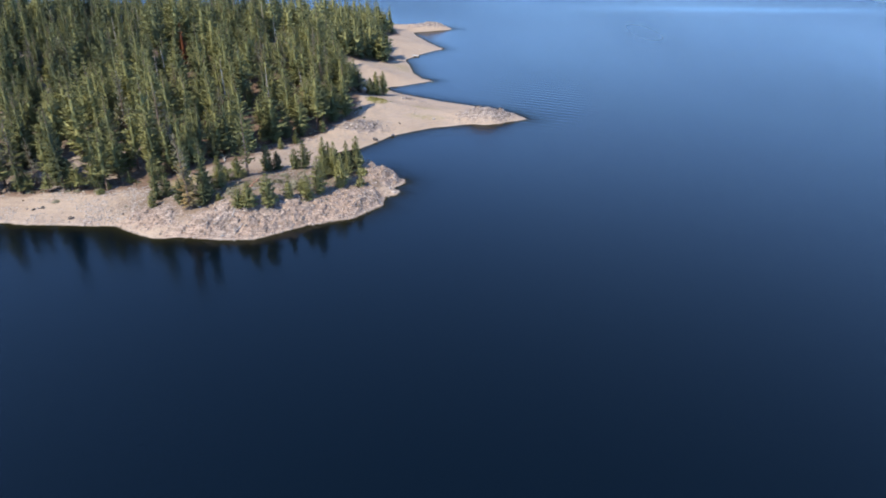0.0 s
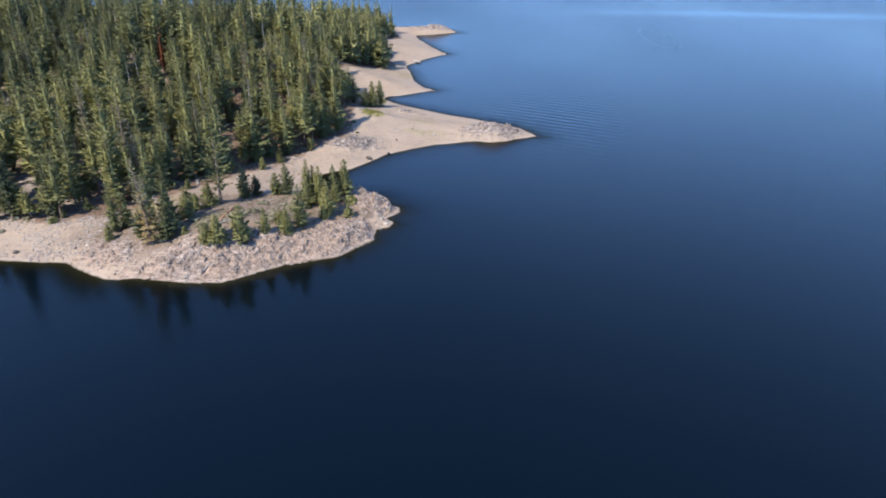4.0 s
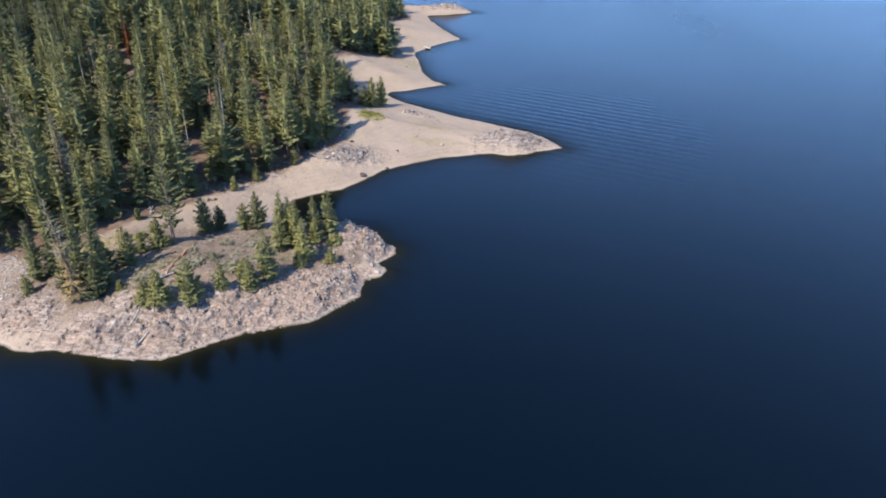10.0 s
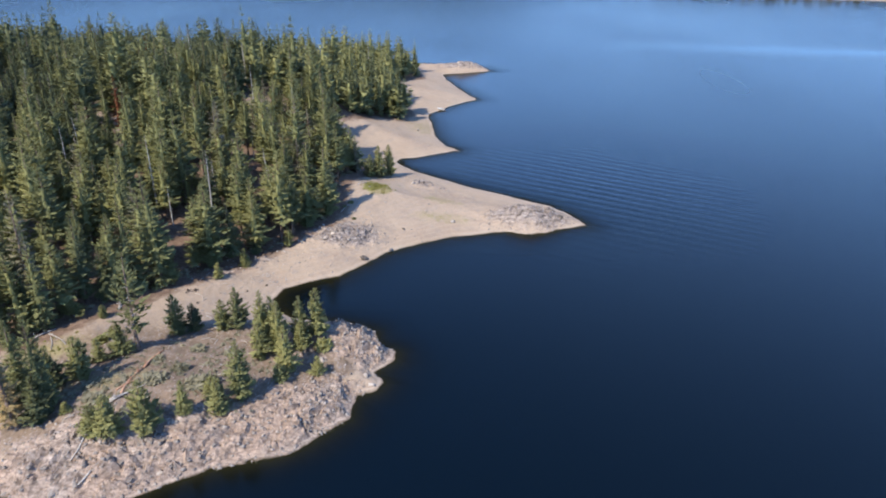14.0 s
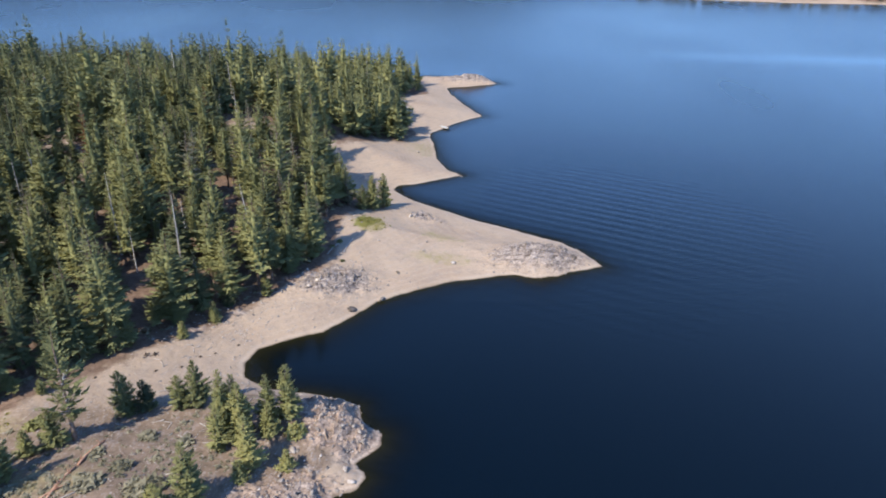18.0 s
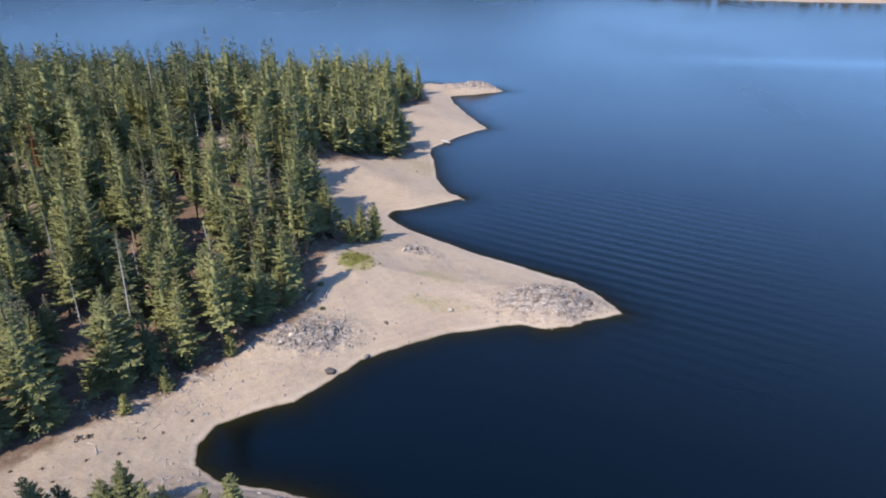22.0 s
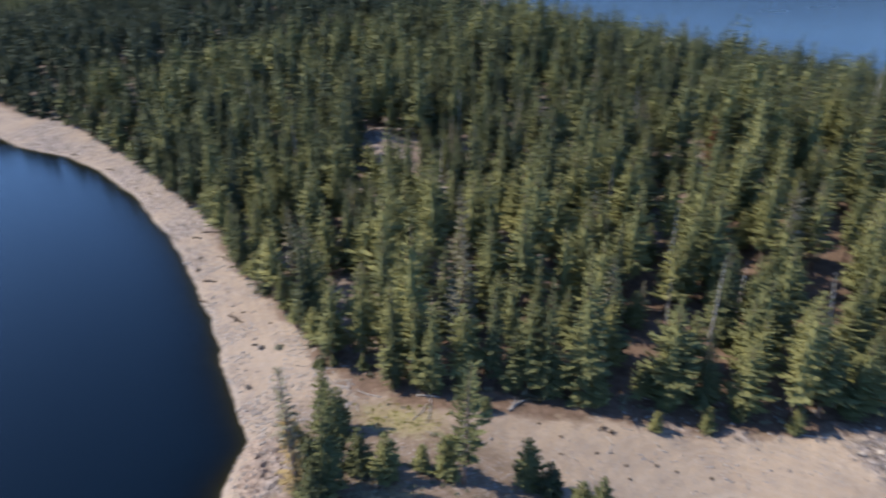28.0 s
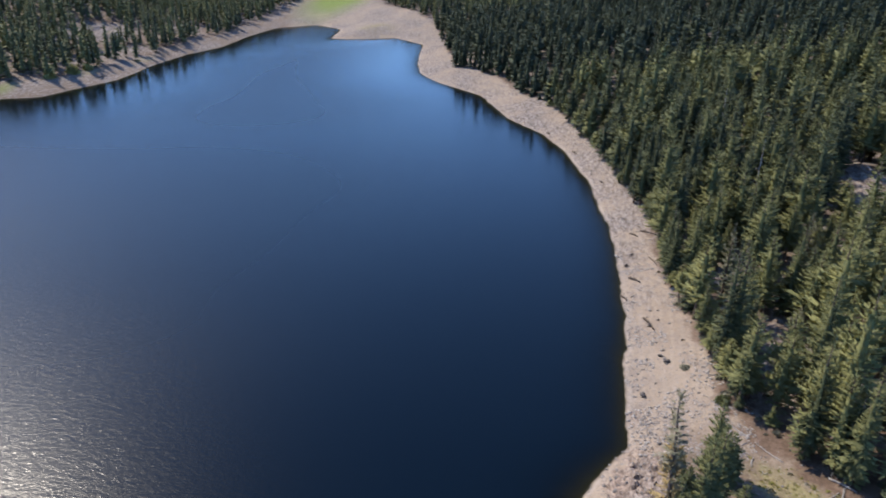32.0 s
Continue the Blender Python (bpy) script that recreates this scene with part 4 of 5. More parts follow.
def build_dying_pine(x, y, tall, lean):
    """Half-dead leaning pine: bare grey limbs above, dry yellow needles below."""
    root = new("dying_pine")
    tv, tf = trunk_arrays(tall, 0.42, 8, 6, lean, 9)
    lv_, lf = limb_arrays(9, tall, 2.4, 60, 0.12, 0.045, -0.1)
    lv_[:, 0] += lean * lv_[:, 2]
    trunk = part("trunk", mesh_from("trunk", tv, tf, [BARK]), root)
    for k in range(60):
        part("bare_limb", mesh_from("bare_limb", lv_[4 * k:4 * k + 4], lf[3 * k:3 * k + 3] - 4 * k, [GREY_WOOD]), root, "bare grey dead limb")
    v, f = crown_arrays(19, tall * 0.62, 2.5, 18, 7, "fine", 0.12, 0.4, 0.5, 0.3, core=False)
    v[:, 0] += lean * v[:, 2]
    low = mesh_from("dry_crown", v, f, [DEAD_NEEDLES])
    soften(low, v, f)
    value_layer(low, "tint", np.full(len(v), 0.55))
    part("dry_crown", low, root, "dry yellow needles")
    v, f = crown_arrays(23, tall, 1.9, 22, 5, "fine", 0.45, 0.25, 0.6, 0.35, core=False)
    v[:, 0] += lean * v[:, 2]
    top = mesh_from("thin_crown", v, f, [SCRUB])
    soften(top, v, f)
    value_layer(top, "tint", np.full(len(v), 0.35))
    part("thin_crown", top, root, "thin grey-green needles")
    root.matrix_basis = pose(x, y, float(height_at(x, y)[0]) - 0.2, 0, 0, 215)
    return tagged(root, "half-dead leaning pine with dry yellow lower needles on the cape", "tree")


def build_bent_pine(x, y, tall):
    """Tall open pine with clumped boughs and broken grey limbs."""
    root = new("bent_pine")
    tv, tf = trunk_arrays(tall, 0.4, 8, 6, 0.05, 3)
    part("trunk", mesh_from("trunk", tv, tf, [BARK]), root)
    lv_, lf = limb_arrays(31, tall * 0.75, 3.6, 22, 0.08, 0.07, 0.05)
    for k in range(22):
        part("bare_limb", mesh_from("bare_limb", lv_[4 * k:4 * k + 4], lf[3 * k:3 * k + 3] - 4 * k, [GREY_WOOD]), root, "broken grey limb")
    v, f = crown_arrays(33, tall, 2.9, 24, 7, "fine", 0.2, 0.0, 0.7, 0.35, core=False)
    v[:, 0] += 0.05 * v[:, 2]
    crown = mesh_from("crown", v, f, [NEEDLES])
    value_layer(crown, "tint", np.full(len(v), 0.2))
    part("crown", crown, root)
    root.matrix_basis = pose(x, y, float(height_at(x, y)[0]) - 0.2, 0, 0, 100)
    return tagged(root, "tall open pine with clumped boughs beside the meadow", "tree")


def build_snag(x, y, tall, seed, lean=0.0, label="bare grey dead tree standing in the forest"):
    root = new("dead_tree")
    tv, tf = trunk_arrays(tall, 0.3, 7, 5, lean, seed)
    lv_, lf = limb_arrays(seed, tall, 2.6, 70, 0.2, 0.045, -0.15)
    lv_[:, 0] += lean * lv_[:, 2]
    part("trunk", mesh_from("trunk", np.concatenate([tv, lv_]), np.concatenate([tf, lf + len(tv)]), [GREY_WOOD]), root)
    root.matrix_basis = pose(x, y, float(height_at(x, y)[0]) - 0.2, 0, 0, seed * 37)
    return tagged(root, label, "dead tree", "dead trees")


plant_cape()
build_dying_pine(-77, 196.4, 23.5, 0.07)
build_bent_pine(-65.2, 219.2, 22)
for i, (x, y, tall, lean) in enumerate([(-70.6, 278, 25, 0.03), (-104, 396, 22, 0), (-99, 401, 19, 0.05), (-150, 330, 21, 0), (-262, 240, 25, 0), (-175, 262, 18, 0.05), (-205, 350, 22, 0),
                                        (-130, 420, 20, 0), (-320, 330, 22, 0), (-90, 470, 21, 0), (-62, 500, 20, 0), (-230, 420, 21, 0), (-118, 300, 19, 0.06), (-60, 300, 17, 0.1), (-380, 260, 24, 0)]):
    build_snag(x, y, tall, 60 + i, lean)


def build_rust_tree(x, y, tall, seed):
    v, f = crown_arrays(seed, tall, 2.4, 22, 7, "mid", 0.1, 0.3, 0.4, 0.8)
    root = new("rust_tree")
    tv, tf = trunk_arrays(tall * 0.96, 0.25, seed=seed)
    part("trunk", mesh_from("trunk", tv, tf, [BARK]), root)
    crown = mesh_from("crown", v, f, [RED_NEEDLES])
    value_layer(crown, "tint", np.full(len(v), 0.2))
    part("crown", crown, root)
    root.location = (x, y, float(height_at(x, y)[0]) - 0.2)
    return tagged(root, "dead conifer with rust-red needles in the forest", "tree", "rust-red trees")


for i, (x, y) in enumerate([(-216, 470), (-160, 440), (-120, 330), (-90, 352)]):
    build_rust_tree(x, y, 16 + 2 * i, 80 + i)


# ---- bushes and grass ----
def bush_arrays(seed, leaves=110):
    r = np.random.RandomState(seed)
    V, F = [], []
    for i in range(leaves):
        a, b = r.uniform(0, 6.283), r.uniform(0.05, 1.45)
        rad = r.uniform(0.6, 1.0)
        c = np.array((math.cos(a) * math.cos(b), math.sin(a) * math.cos(b), math.sin(b) * 0.8)) * rad
        u, w = r.normal(0, 0.2, 3), r.normal(0, 0.2, 3)
        k = len(V)
        V.extend((c - u, c + u * 0.6 + w, c + u * 0.5 - w))
        F.append((k, k + 1, k + 2))
    return np.array(V), np.array(F, int)


def build_bush(x, y, wide, tall, seed, tone, mat, label):
    v, f = bush_arrays(seed, 220)
    me = mesh_from("bush", v * np.array((wide, wide, tall)), f, [mat])
    value_layer(me, "tint", np.full(len(v), tone))
    ob = new("bush", me)
    ob.location = (x, y, float(height_at(x, y)[0]) - 0.05)
    return tagged(ob, label, "bush", "bushes")


GREEN_BUSH = "rounded green bush on the open shore"
for i, (x, y, w, h, tone, mat) in enumerate([(-28.4, 225.6, 1.9, 2.2, 0.55, NEEDLES), (-111.5, 212, 1.3, 1.8, 0.3, NEEDLES), (-124, 207.4, 1.2, 0.5, 0.5, SCRUB), (-73, 226, 0.9, 0.9, 0.3, NEEDLES),
                                             (-74.8, 222.6, 1.6, 1.5, 0.4, NEEDLES), (-56.5, 208, 2.4, 1.2, 0.4, SCRUB), (-54, 213, 1.8, 1.0, 0.3, SCRUB), (-49, 208, 2.2, 1.6, 0.4, SCRUB),
                                             (-47, 209.5, 2.0, 1.4, 0.3, SCRUB), (-65, 202, 2.0, 1.0, 0.45, SCRUB), (-68, 206, 1.6, 0.9, 0.5, SCRUB), (-60, 216, 1.7, 0.9, 0.5, SCRUB),
                                             (-54, 222, 1.8, 1.0, 0.45, SCRUB), (-47, 221, 1.6, 0.9, 0.5, SCRUB), (-84, 205, 1.5, 1.0, 0.4, SCRUB), (-37.5, 307.5, 0.9, 0.8, 0.1, NEEDLES), (-39.0, 304.5, 0.8, 0.7, 0.1, NEEDLES), (-35.0, 298.6, 0.7, 0.6, 0.1, NEEDLES),
                                             (-388, -108, 4, 5, 0.75, NEEDLES), (-400, -106, 3, 4, 0.7, NEEDLES), (-372, -112, 3.5, 6, 0.6, NEEDLES)]):
    build_bush(x, y, w, h, 400 + i, tone, mat, GREEN_BUSH if mat is NEEDLES else "low dry grey-green scrub bush on the cape")


def scatter_stuff(name, templates, zone, count, size, mat, label, category, seed, sink=0.05, flat=(0.7, 1.1)):
    """Small pieces strewn where zone(x, y, d) allows; zone returns chances from 0 to 1."""
    r = np.random.RandomState(seed)
    spots = []
    boxes = zone.boxes
    for (x0, y0, x1, y1), share in boxes:
        x, y = r.uniform(x0, x1, count * 6), r.uniform(y0, y1, count * 6)
        d = shore(x, y)
        ok = r.rand(len(x)) < zone.chance(x, y, d)
        x, y = x[ok][:int(count * share)], y[ok][:int(count * share)]
        z = height_at(x, y)
        for a, b, c in zip(x, y, z):
            k = size[0] + (size[1] - size[0]) * r.rand() ** 3
            spots.append((a, b, c - sink * k, k * r.uniform(*flat), k, r.uniform(0, 6.28), r.uniform(0, 0.7), r.randint(len(templates))))
    return joined(name, templates, spots, mat, label, category)


class Zone:
    def __init__(self, boxes, chance):
        self.boxes, self.chance = boxes, chance


def stone_arrays(seed, corners=13):
    """An angular block: the hull of a few random corners."""
    r = np.random.RandomState(seed)
    bm = bmesh.new()
    for p in r.normal(0, 1, (corners, 3)):
        bm.verts.new(p / np.linalg.norm(p) * r.uniform(0.75, 1.1) * np.array((1.2, 0.85, 0.7)))
    hull = bmesh.ops.convex_hull(bm, input=bm.verts[:])
    bmesh.ops.delete(bm, geom=[v for v in hull["geom_interior"] if isinstance(v, bmesh.types.BMVert)], context="VERTS")
    bmesh.ops.triangulate(bm, faces=bm.faces[:])
    bm.verts.index_update()
    V = np.array([v.co[:] for v in bm.verts])
    F = np.array([[v.index for v in f.verts] for f in bm.faces], int)
    bm.free()
    return V, F


scrub_zone = Zone([((-100, 192, -30, 246), 1.0)], lambda x, y, d: np.clip(np.maximum(blob(x, y, -58, 208, 32, 12, 14), blob(x, y, -43, 222, 18, 10, 20)), 0, 1) * (d > 8) * (fbm(x, y, 7, 121) > -0.1))
scatter_stuff("scrub", [bush_arrays(500 + i, 50) for i in range(3)], scrub_zone, 800, (0.2, 0.9), SCRUB, "low grey-green scrub on the cape", "scrub", 31, 0.1, (0.5, 0.8))
edge_zone = Zone([((-160, 205, -25, 350), 1.0)], lambda x, y, d: inside(FOREST, x, y) * np.exp(-outline_distance(FOREST, x, y) / 4))
scatter_stuff("undergrowth", [bush_arrays(510 + i, 50) for i in range(3)], edge_zone, 900, (0.3, 1.5), SCRUB, "brush along the foot of the forest", "brush", 32, 0.1, (0.6, 1.1))
moss_zone = Zone([((-38, 312, -24, 332), 0.5), ((-104, 208, -70, 230), 0.25)], lambda x, y, d: np.maximum(blob(x, y, -31, 322, 4.5, 6), blob(x, y, -86, 218, 11, 5, 35)) ** 1.5)
MOSS = make_needles("meadow_tufts", (0.08, 0.085, 0.02), (0.15, 0.145, 0.035), (0.24, 0.215, 0.07))
scatter_stuff("grass_tufts", [bush_arrays(520 + i, 24) for i in range(2)], moss_zone, 700, (0.2, 0.75), MOSS, "yellow-green grass tufts on the shore", "grass", 33, 0.1, (0.25, 0.5))

# ---- stones ----
rubble_zone = Zone([((-105, 183, -14, 250), 0.62), ((-45, 282, 36, 350), 0.2), ((-60, 255, -20, 300), 0.1), ((-165, 196, -100, 222), 0.08)], lambda x, y, d: (rockiness(x, y, d) * 0.9 + 0.02) * (d > -0.3))
scatter_stuff("rubble", [stone_arrays(600 + i) for i in range(5)], rubble_zone, 4200, (0.12, 0.6), STONE, "broken granite rubble along the waterline", "rubble", 41, 0.15)
pebble_zone = Zone([((-175, 194, -95, 220), 0.9), ((-95, 225, -20, 300), 0.12), ((-45, 290, 30, 350), 0.05), ((-300, 160, -165, 212), 0.6)], lambda x, y, d: 0.4 * (d > 0.3) * (d < 22) * (fbm(x, y, 6, 131) > 0.12))
scatter_stuff("beach_stones", [stone_arrays(610 + i) for i in range(4)], pebble_zone, 3800, (0.1, 0.55), STONE, "grey stones strewn over the sand", "stones", 42, 0.2)


top_zone = Zone([((-95, 188, -16, 244), 1.0)], lambda x, y, d: 0.5 * (d > 1.5) * (blob(x, y, -55, 212, 44, 24, 14) > 0.3) * (fbm(x, y, 4, 161) > -0.1))
scatter_stuff("cape_stones", [stone_arrays(620 + i, 10) for i in range(4)], top_zone, 2600, (0.06, 0.32), STONE, "small broken stones over the cape", "stones", 43, 0.15)


def build_boulder(x, y, size, seed, mat, label, sink=0.25):
    v, f = stone_arrays(seed, 14 if size < 1.0 else 22)
    ob = new("boulder", mesh_from("boulder", v * size, f, [mat]))
    ob.matrix_basis = pose(x, y, float(height_at(x, y)[0]) + size * (0.55 - sink), seed * 7 % 20, seed * 5 % 15, seed * 53)
    return tagged(ob, label, "boulder", "boulders")


DARK_B, GREY_B, PALE_B = "dark weathered boulder on the sand", "grey granite boulder on the shore", "pale granite block on the cape"
for i, (x, y, s, mat) in enumerate([(-28.8, 278.0, 1.3, DARK_STONE), (-22.0, 284.8, 1.0, STONE), (-19.6, 297, 0.7, DARK_STONE), (-4.8, 304.7, 0.8, STONE), (-20.3, 335, 0.9, PALE_STONE), (29.3, 310.5, 1.0, DARK_STONE),
                                    (22.5, 317, 0.8, STONE), (-13.8, 310, 0.5, STONE), (-34, 284, 0.6, STONE), (-38.6, 286, 1.2, PALE_STONE), (-115.3, 198.1, 0.9, DARK_STONE), (-129.4, 203.3, 0.6, DARK_STONE),
                                    (-126.9, 204.1, 0.8, DARK_STONE), (-128.2, 203.8, 0.5, STONE), (-27, 312, 0.5, STONE), (-13.3, 315.5, 0.45, STONE), (-8, 333, 0.4, STONE), (-6.5, 386, 0.5, STONE),
                                    (6.4, 485.2, 0.7, DARK_STONE), (-4, 389, 0.4, PALE_STONE), (-74.6, 358, 2.4, PALE_STONE), (-76.6, 361, 1.6, PALE_STONE), (-26, 412, 0.7, STONE), (-16, 474, 0.6, STONE)]):
    build_boulder(x, y, s, 700 + i, mat, {DARK_STONE: DARK_B, STONE: GREY_B, PALE_STONE: PALE_B}[mat])
r_b = np.random.RandomState(77)
for i in range(110):
    # blocks of the cape's bluff and of the two knobs
    cx, cy, sx, sy = ((-58, 192, 18, 4.5), (-27, 208, 5, 5), (-22, 232, 5, 6), (19, 310, 8, 4.2), (-36, 288, 6, 3.4))[i % 5 if i > 70 else i % 3]
    x, y = cx + r_b.normal(0, sx), cy + r_b.normal(0, sy) + (0.22 * (r_b.normal(0, sx)) if i % 5 == 0 else 0)
    if shore(np.array([x]), np.array([y]))[0] > 0.4:
        pale = r_b.rand() < 0.45
        build_boulder(x, y, (0.3 + 0.6 * r_b.rand() ** 2) * (0.65 if y > 270 else 1), 800 + i, PALE_STONE if pale else STONE, PALE_B if pale else GREY_B, 0.5)


# ---- fallen wood ----
def log_arrays(length, radius, seed, bend=0.05, sides=8):
    r = np.random.RandomState(seed)
    V, F, rings = [], [], 6
    for j in range(rings + 1):
        f = j / rings
        rad = radius * (1 - 0.45 * f) * r.uniform(0.88, 1.1)
        oy, oz = math.sin(f * 3.1) * bend * length, math.sin(f * 2.2) * bend * 0.3 * length
        for s in range(sides):
            a = 2 * math.pi * s / sides
            V.append((length * (f - 0.5) + (r.uniform(-0.15, 0.15) if j in (0, rings) else 0), oy + rad * math.cos(a), oz + rad * math.sin(a)))
    for j in range(rings):
        for s in range(sides):
            a, b = j * sides + s, j * sides + (s + 1) % sides
            F.extend(((a, b, b + sides), (a, b + sides, a + sides)))
    for j, flip in ((0, 1), (rings, -1)):
        k = j * sides
        F.extend([(k, k + s + 1, k + s)[::flip] for s in range(1, sides - 1)])
    return np.array(V), np.array(F, int)


def build_log(x0, y0, x1, y1, radius, mat, label, seed, stubs=4, name="fallen_log"):
    length = math.hypot(x1 - x0, y1 - y0)
    z0, z1 = height_at(x0, y0)[0], height_at(x1, y1)[0]
    root = new(name)
    v, f = log_arrays(length, radius, seed)
    part("stem", mesh_from("stem", v, f, [mat]), root)
    r = np.random.RandomState(seed)
    for i in range(stubs):
        sv, sf = log_arrays(r.uniform(0.5, 1.6), radius * 0.28, seed + i, 0.08, 5)
        sv[:, 0] += 0.5
        ob = part("branch_stub", mesh_from("branch_stub", sv, sf, [mat]), root)
        ob.matrix_basis = pose(r.uniform(-0.4, 0.4) * length, 0, radius * 0.5, 0, -r.uniform(20, 70), r.choice([60, -60, 110, -110]) + r.uniform(-20, 20))
    root.matrix_basis = pose((x0 + x1) / 2, (y0 + y1) / 2, (z0 + z1) / 2 + radius * 0.6, 0, -math.degrees(math.atan2(z1 - z0, length)), math.degrees(math.atan2(y1 - y0, x1 - x0)))
    return tagged(root, label, "log", "fallen logs")


BLEACHED, OLD, RED = "bleached grey driftwood log lying on the shore", "dark waterlogged log stranded on the beach", "reddish rotten log lying on the cape"
for i, (x0, y0, x1, y1, rad, mat, label) in enumerate([
        (-77.8, 236.2, -78.8, 240.2, 0.34, GREY_WOOD, BLEACHED), (-90.7, 224.0, -87.2, 227.0, 0.2, GREY_WOOD, BLEACHED), (-88.4, 225.6, -82.0, 221.4, 0.14, GREY_WOOD, BLEACHED),
        (-87.2, 224.4, -84.4, 219.8, 0.12, GREY_WOOD, BLEACHED), (-60.8, 203.2, -60.9, 212.0, 0.27, RED_WOOD, RED), (-60.9, 212.6, -60.0, 219.4, 0.26, RED_WOOD, RED), (-62.2, 204.0, -59.6, 207.6, 0.2, RED_WOOD, RED),
        (-61.8, 200.7, -58.9, 203.8, 0.28, GREY_WOOD, BLEACHED), (-61.4, 200.4, -57.2, 206.0, 0.12, GREY_WOOD, BLEACHED), (-200.6, 206.6, -196.2, 210.6, 0.22, DARK_WOOD, OLD),
        (-181, 206.9, -175.2, 208.2, 0.16, DARK_WOOD, OLD), (-169.2, 200.4, -166, 202.8, 0.34, DARK_WOOD, OLD), (-184.6, 198.0, -181.6, 199.6, 0.2, GREY_WOOD, BLEACHED), (-159.6, 197.4, -156.6, 198.6, 0.26, DARK_WOOD, OLD),
        (-147, 201.6, -141, 203.2, 0.3, DARK_WOOD, OLD), (-199.6, 203.4, -196.6, 205.4, 0.25, DARK_WOOD, OLD), (-83.5, 373.6, -75.6, 371.6, 0.45, GREY_WOOD, BLEACHED), (-46.5, 212.5, -41.5, 214.6, 0.12, GREY_WOOD, BLEACHED),
        (-62.4, 193.4, -64.0, 189.4, 0.16, GREY_WOOD, BLEACHED), (-59.6, 189, -61.8, 185.4, 0.18, GREY_WOOD, BLEACHED), (-44.6, 284, -49, 279, 0.15, GREY_WOOD, BLEACHED), (-35.4, 303, -34.2, 310, 0.18, GREY_WOOD, BLEACHED),
        (-37.2, 319.6, -35.0, 323.4, 0.16, GREY_WOOD, BLEACHED), (-39.4, 300.8, -37.6, 306.6, 0.12, GREY_WOOD, BLEACHED), (-113, 238, -107, 241, 0.2, GREY_WOOD, BLEACHED), (-121, 258, -114, 255, 0.22, GREY_WOOD, BLEACHED), (-94.5, 218.2, -99.8, 215.0, 0.1, GREY_WOOD, BLEACHED), (-101, 214.4, -105.5, 211.4, 0.12, GREY_WOOD, BLEACHED),
        (-250, 197.2, -246, 198.6, 0.2, DARK_WOOD, OLD), (-288, 188, -284, 190, 0.25, DARK_WOOD, OLD), (-318, 177, -314, 178.6, 0.25, DARK_WOOD, OLD), (-394, -92, -388, -93, 0.3, DARK_WOOD, OLD)]):
    build_log(x0, y0, x1, y1, rad, mat, label, 900 + i)


stick_zone = Zone([((-240, 190, -90, 222), 0.6), ((-95, 225, -30, 290), 0.3), ((-100, 186, -40, 236), 0.25)], lambda x, y, d: 0.5 * (d > 0.4) * (d < 24) * (fbm(x, y, 12, 151) > -0.1))
scatter_stuff("driftwood_sticks", [log_arrays(3.0, 0.16, 990 + i, 0.06, 5) for i in range(4)], stick_zone, 420, (0.25, 0.9), GREY_WOOD, "small bleached sticks strewn on the shore", "driftwood", 51, -0.1, (0.8, 1.0))
wood_zone = Zone([((-250, 205, -45, 420), 0.7), ((-420, 160, -200, 520), 0.5)], lambda x, y, d: 0.6 * inside(FOREST, x, y) * (outline_distance(FOREST, x, y) > 22))
snag_pole = [tuple(np.concatenate(p) for p in ((trunk_arrays(18, 0.24, 5, 2)[0], limb_arrays(70 + i, 18, 2.4, 40, 0.2, 0.05, -0.15)[0]), (trunk_arrays(18, 0.24, 5, 2)[1], limb_arrays(70 + i, 18, 2.4, 40, 0.2, 0.05, -0.15)[1] + 15))) for i in range(3)]
scatter_stuff("bare_trunks", snag_pole, wood_zone, 90, (0.6, 1.2), GREY_WOOD, "grey bare dead trunks among the green trees", "dead trees", 52, 0.0, (0.8, 1.1))


def build_stump(x, y, size, seed):
    root = new("tree_stump")
    v, f = trunk_arrays(size, size * 0.45, 9, 3, 0.05, seed)
    part("stem", mesh_from("stem", v, f, [DARK_WOOD]), root)
    r = np.random.RandomState(seed)
    for i in range(5):
        sv, sf = log_arrays(size * r.uniform(0.9, 1.5), size * 0.14, seed + i, 0.12, 5)
        sv[:, 0] += size * 0.5
        ob = part("root", mesh_from("root", sv, sf, [DARK_WOOD]), root)
        ob.matrix_basis = pose(0, 0, 0.15, 0, r.uniform(0, 14), i * 72 + r.uniform(-20, 20))
    root.location = (x, y, float(height_at(x, y)[0]))
    return tagged(root, "dark old tree stump with spread roots on the sand", "stump", "stumps")


for i, (x, y, s) in enumerate([(-67.3, 249.4, 0.9), (-65.8, 250.2, 0.8), (-184, 202.6, 0.8), (-171, 208.2, 0.7), (-176.8, 200.4, 1.0), (-143, 202.6, 0.8), (-135.3, 208.6, 0.5), (-145.4, 204.8, 0.5),
                               (-57, 252.6, 0.45), (-54.6, 255, 0.4), (-59, 247.5, 0.4), (-63, 244.4, 0.45), (-68.6, 241, 0.4), (-65.2, 238.4, 0.35), (-51, 259.4, 0.45), (-73, 239.4, 0.4), (-56.5, 246, 0.35)]):
    build_stump(x, y, s, 950 + i)


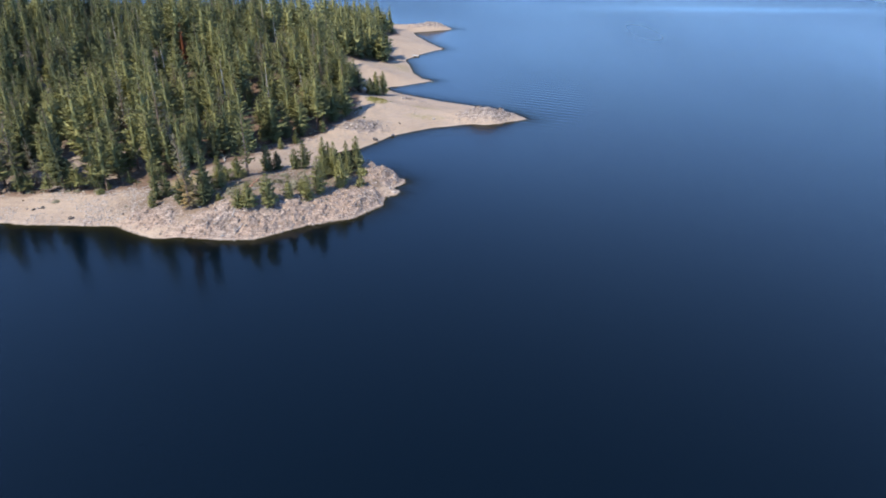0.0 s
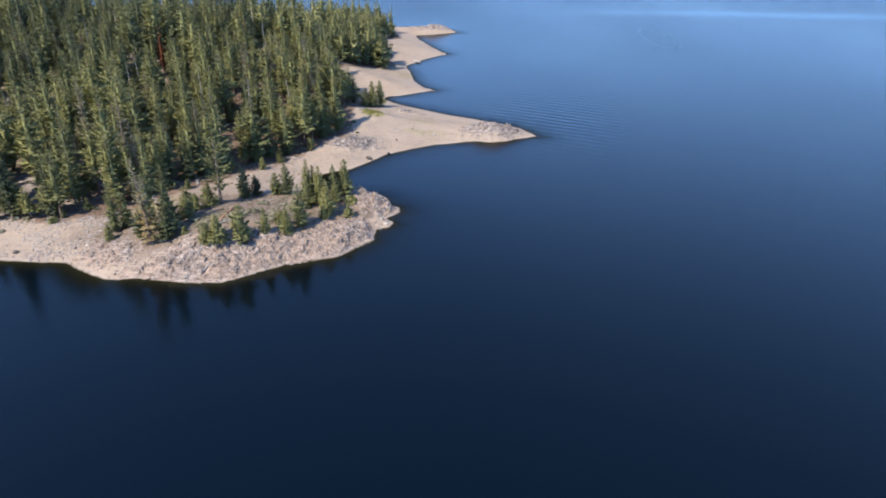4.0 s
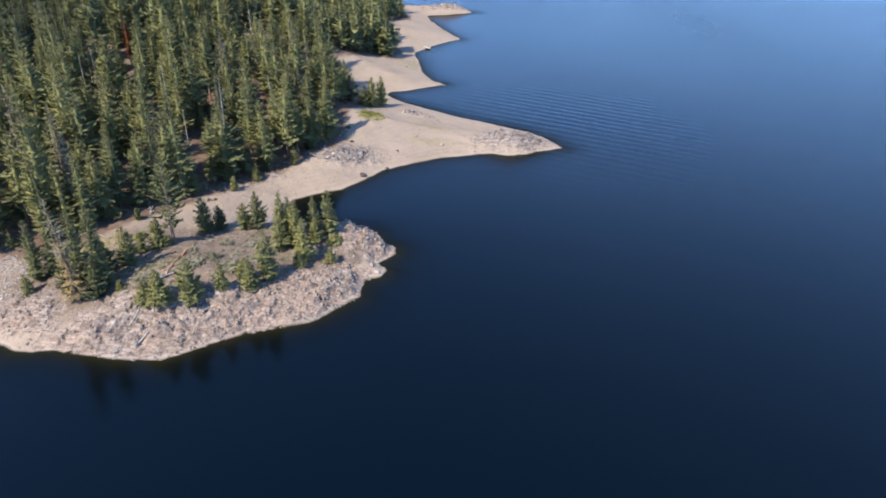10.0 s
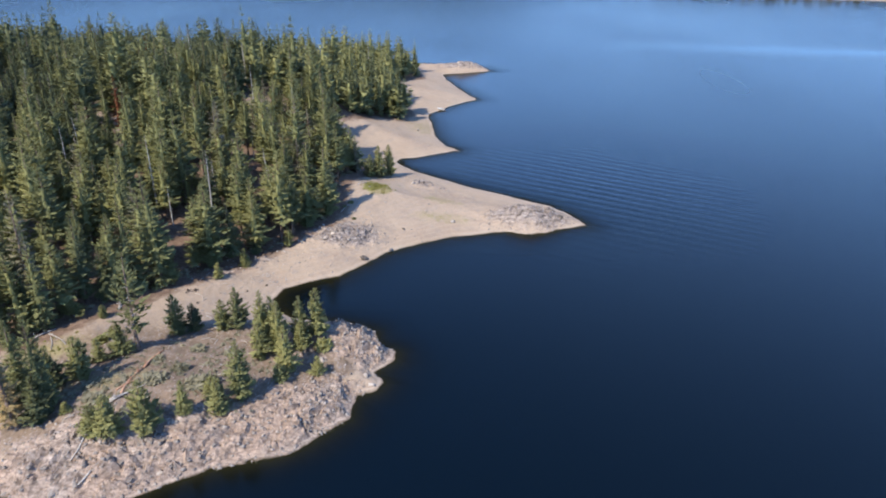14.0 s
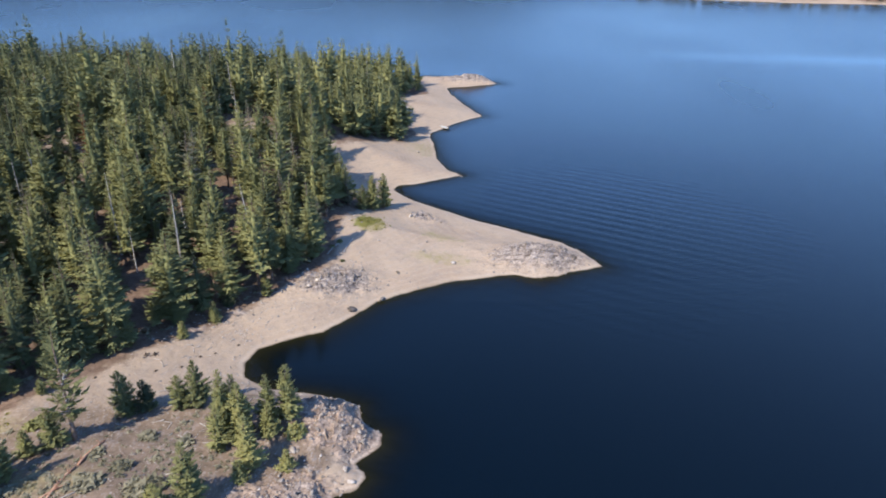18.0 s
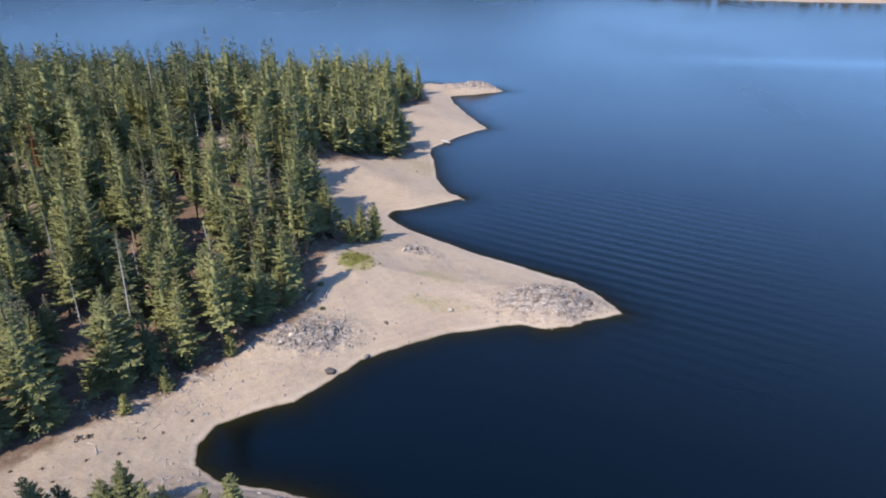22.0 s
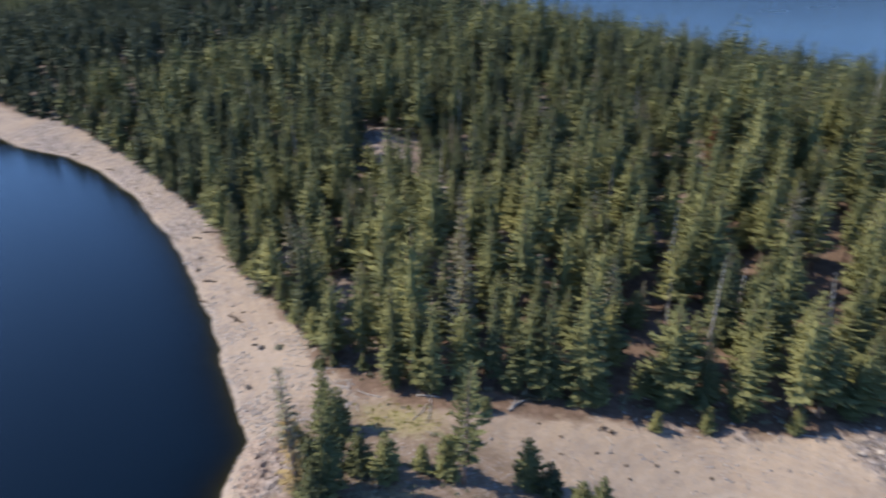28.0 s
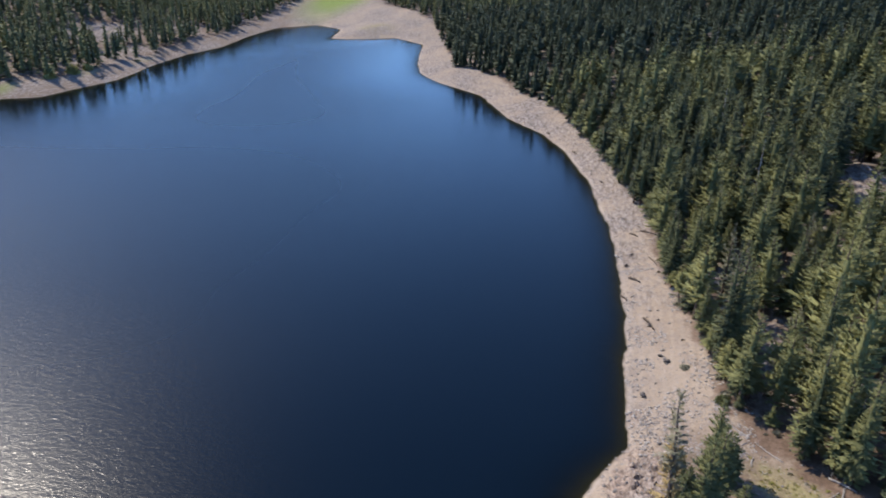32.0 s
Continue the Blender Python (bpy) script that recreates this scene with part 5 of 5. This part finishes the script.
# ---- the boat drawn up in the little bay ----
def build_boat(x, y, turn):
    root = new("motor_boat")
    hull_m = make_mottled("boat_hull", (0.22, 0.22, 0.22), (0.34, 0.34, 0.34), (0.5, 0.5, 0.49), 1.0, 0.4, 0.005)
    dark_m = make_mottled("boat_dark", (0.02, 0.02, 0.022), (0.04, 0.04, 0.045), (0.07, 0.07, 0.075), 2.0, 0.5, 0.005)
    V, F, n = [], [], 11
    for j in range(n):
        f = j / (n - 1)
        half = 0.95 * math.sqrt(max(0.0, 1 - max(0, (f - 0.35) / 0.65) ** 2.2)) * (0.9 + 0.1 * min(1, f * 4)) + 0.02
        keel, rim = -0.25 + 0.35 * f ** 3, 0.55 + 0.2 * f * f
        for (w, z) in ((half, rim), (half * 0.85, 0.1 + 0.1 * f), (0.05, keel), (-half * 0.85, 0.1 + 0.1 * f), (-half, rim), (-half * 0.9, rim), (-half * 0.75, 0.15), (0, 0.05), (half * 0.75, 0.15), (half * 0.9, rim)):
            V.append((f * 4.8 - 2.2, w, z))
    for j in range(n - 1):
        for s in range(10):
            a, b = j * 10 + s, j * 10 + (s + 1) % 10
            F.extend(((a, b, b + 10), (a, b + 10, a + 10)))
    F.extend([(0, s, s + 1) for s in range(1, 9)])
    part("hull", mesh_from("hull", V, F, [hull_m]), root)
    for px in (-1.2, 0.1, 1.3):
        bm = bmesh.new()
        bmesh.ops.create_cube(bm, size=1, matrix=Matrix.Translation((px, 0, 0.4)) @ Matrix.Diagonal((0.3, 1.5, 0.06, 1)))
        bmesh.ops.bevel(bm, geom=bm.edges[:], offset=0.015, segments=1)
        me = bpy.data.meshes.new("seat")
        bm.to_mesh(me)
        bm.free()
        me.materials.append(dark_m)
        part("seat", me, root, "dark bench seat")
    bm = bmesh.new()
    bmesh.ops.create_cube(bm, size=1, matrix=Matrix.Translation((-2.45, 0, 0.75)) @ Matrix.Diagonal((0.45, 0.4, 0.55, 1)))
    bmesh.ops.create_cube(bm, size=1, matrix=Matrix.Translation((-2.4, 0, 0.15)) @ Matrix.Diagonal((0.16, 0.12, 0.9, 1)))
    bmesh.ops.bevel(bm, geom=bm.edges[:], offset=0.04, segments=2)
    me = bpy.data.meshes.new("outboard_motor")
    bm.to_mesh(me)
    bm.free()
    me.materials.append(dark_m)
    part("outboard_motor", me, root, "black outboard motor")
    root.matrix_basis = pose(x, y, 0.22, 0, -2, turn)
    return tagged(root, "small grey motor boat drawn up at the water's edge", "boat")


build_boat(-18.2, 458.2, 150)
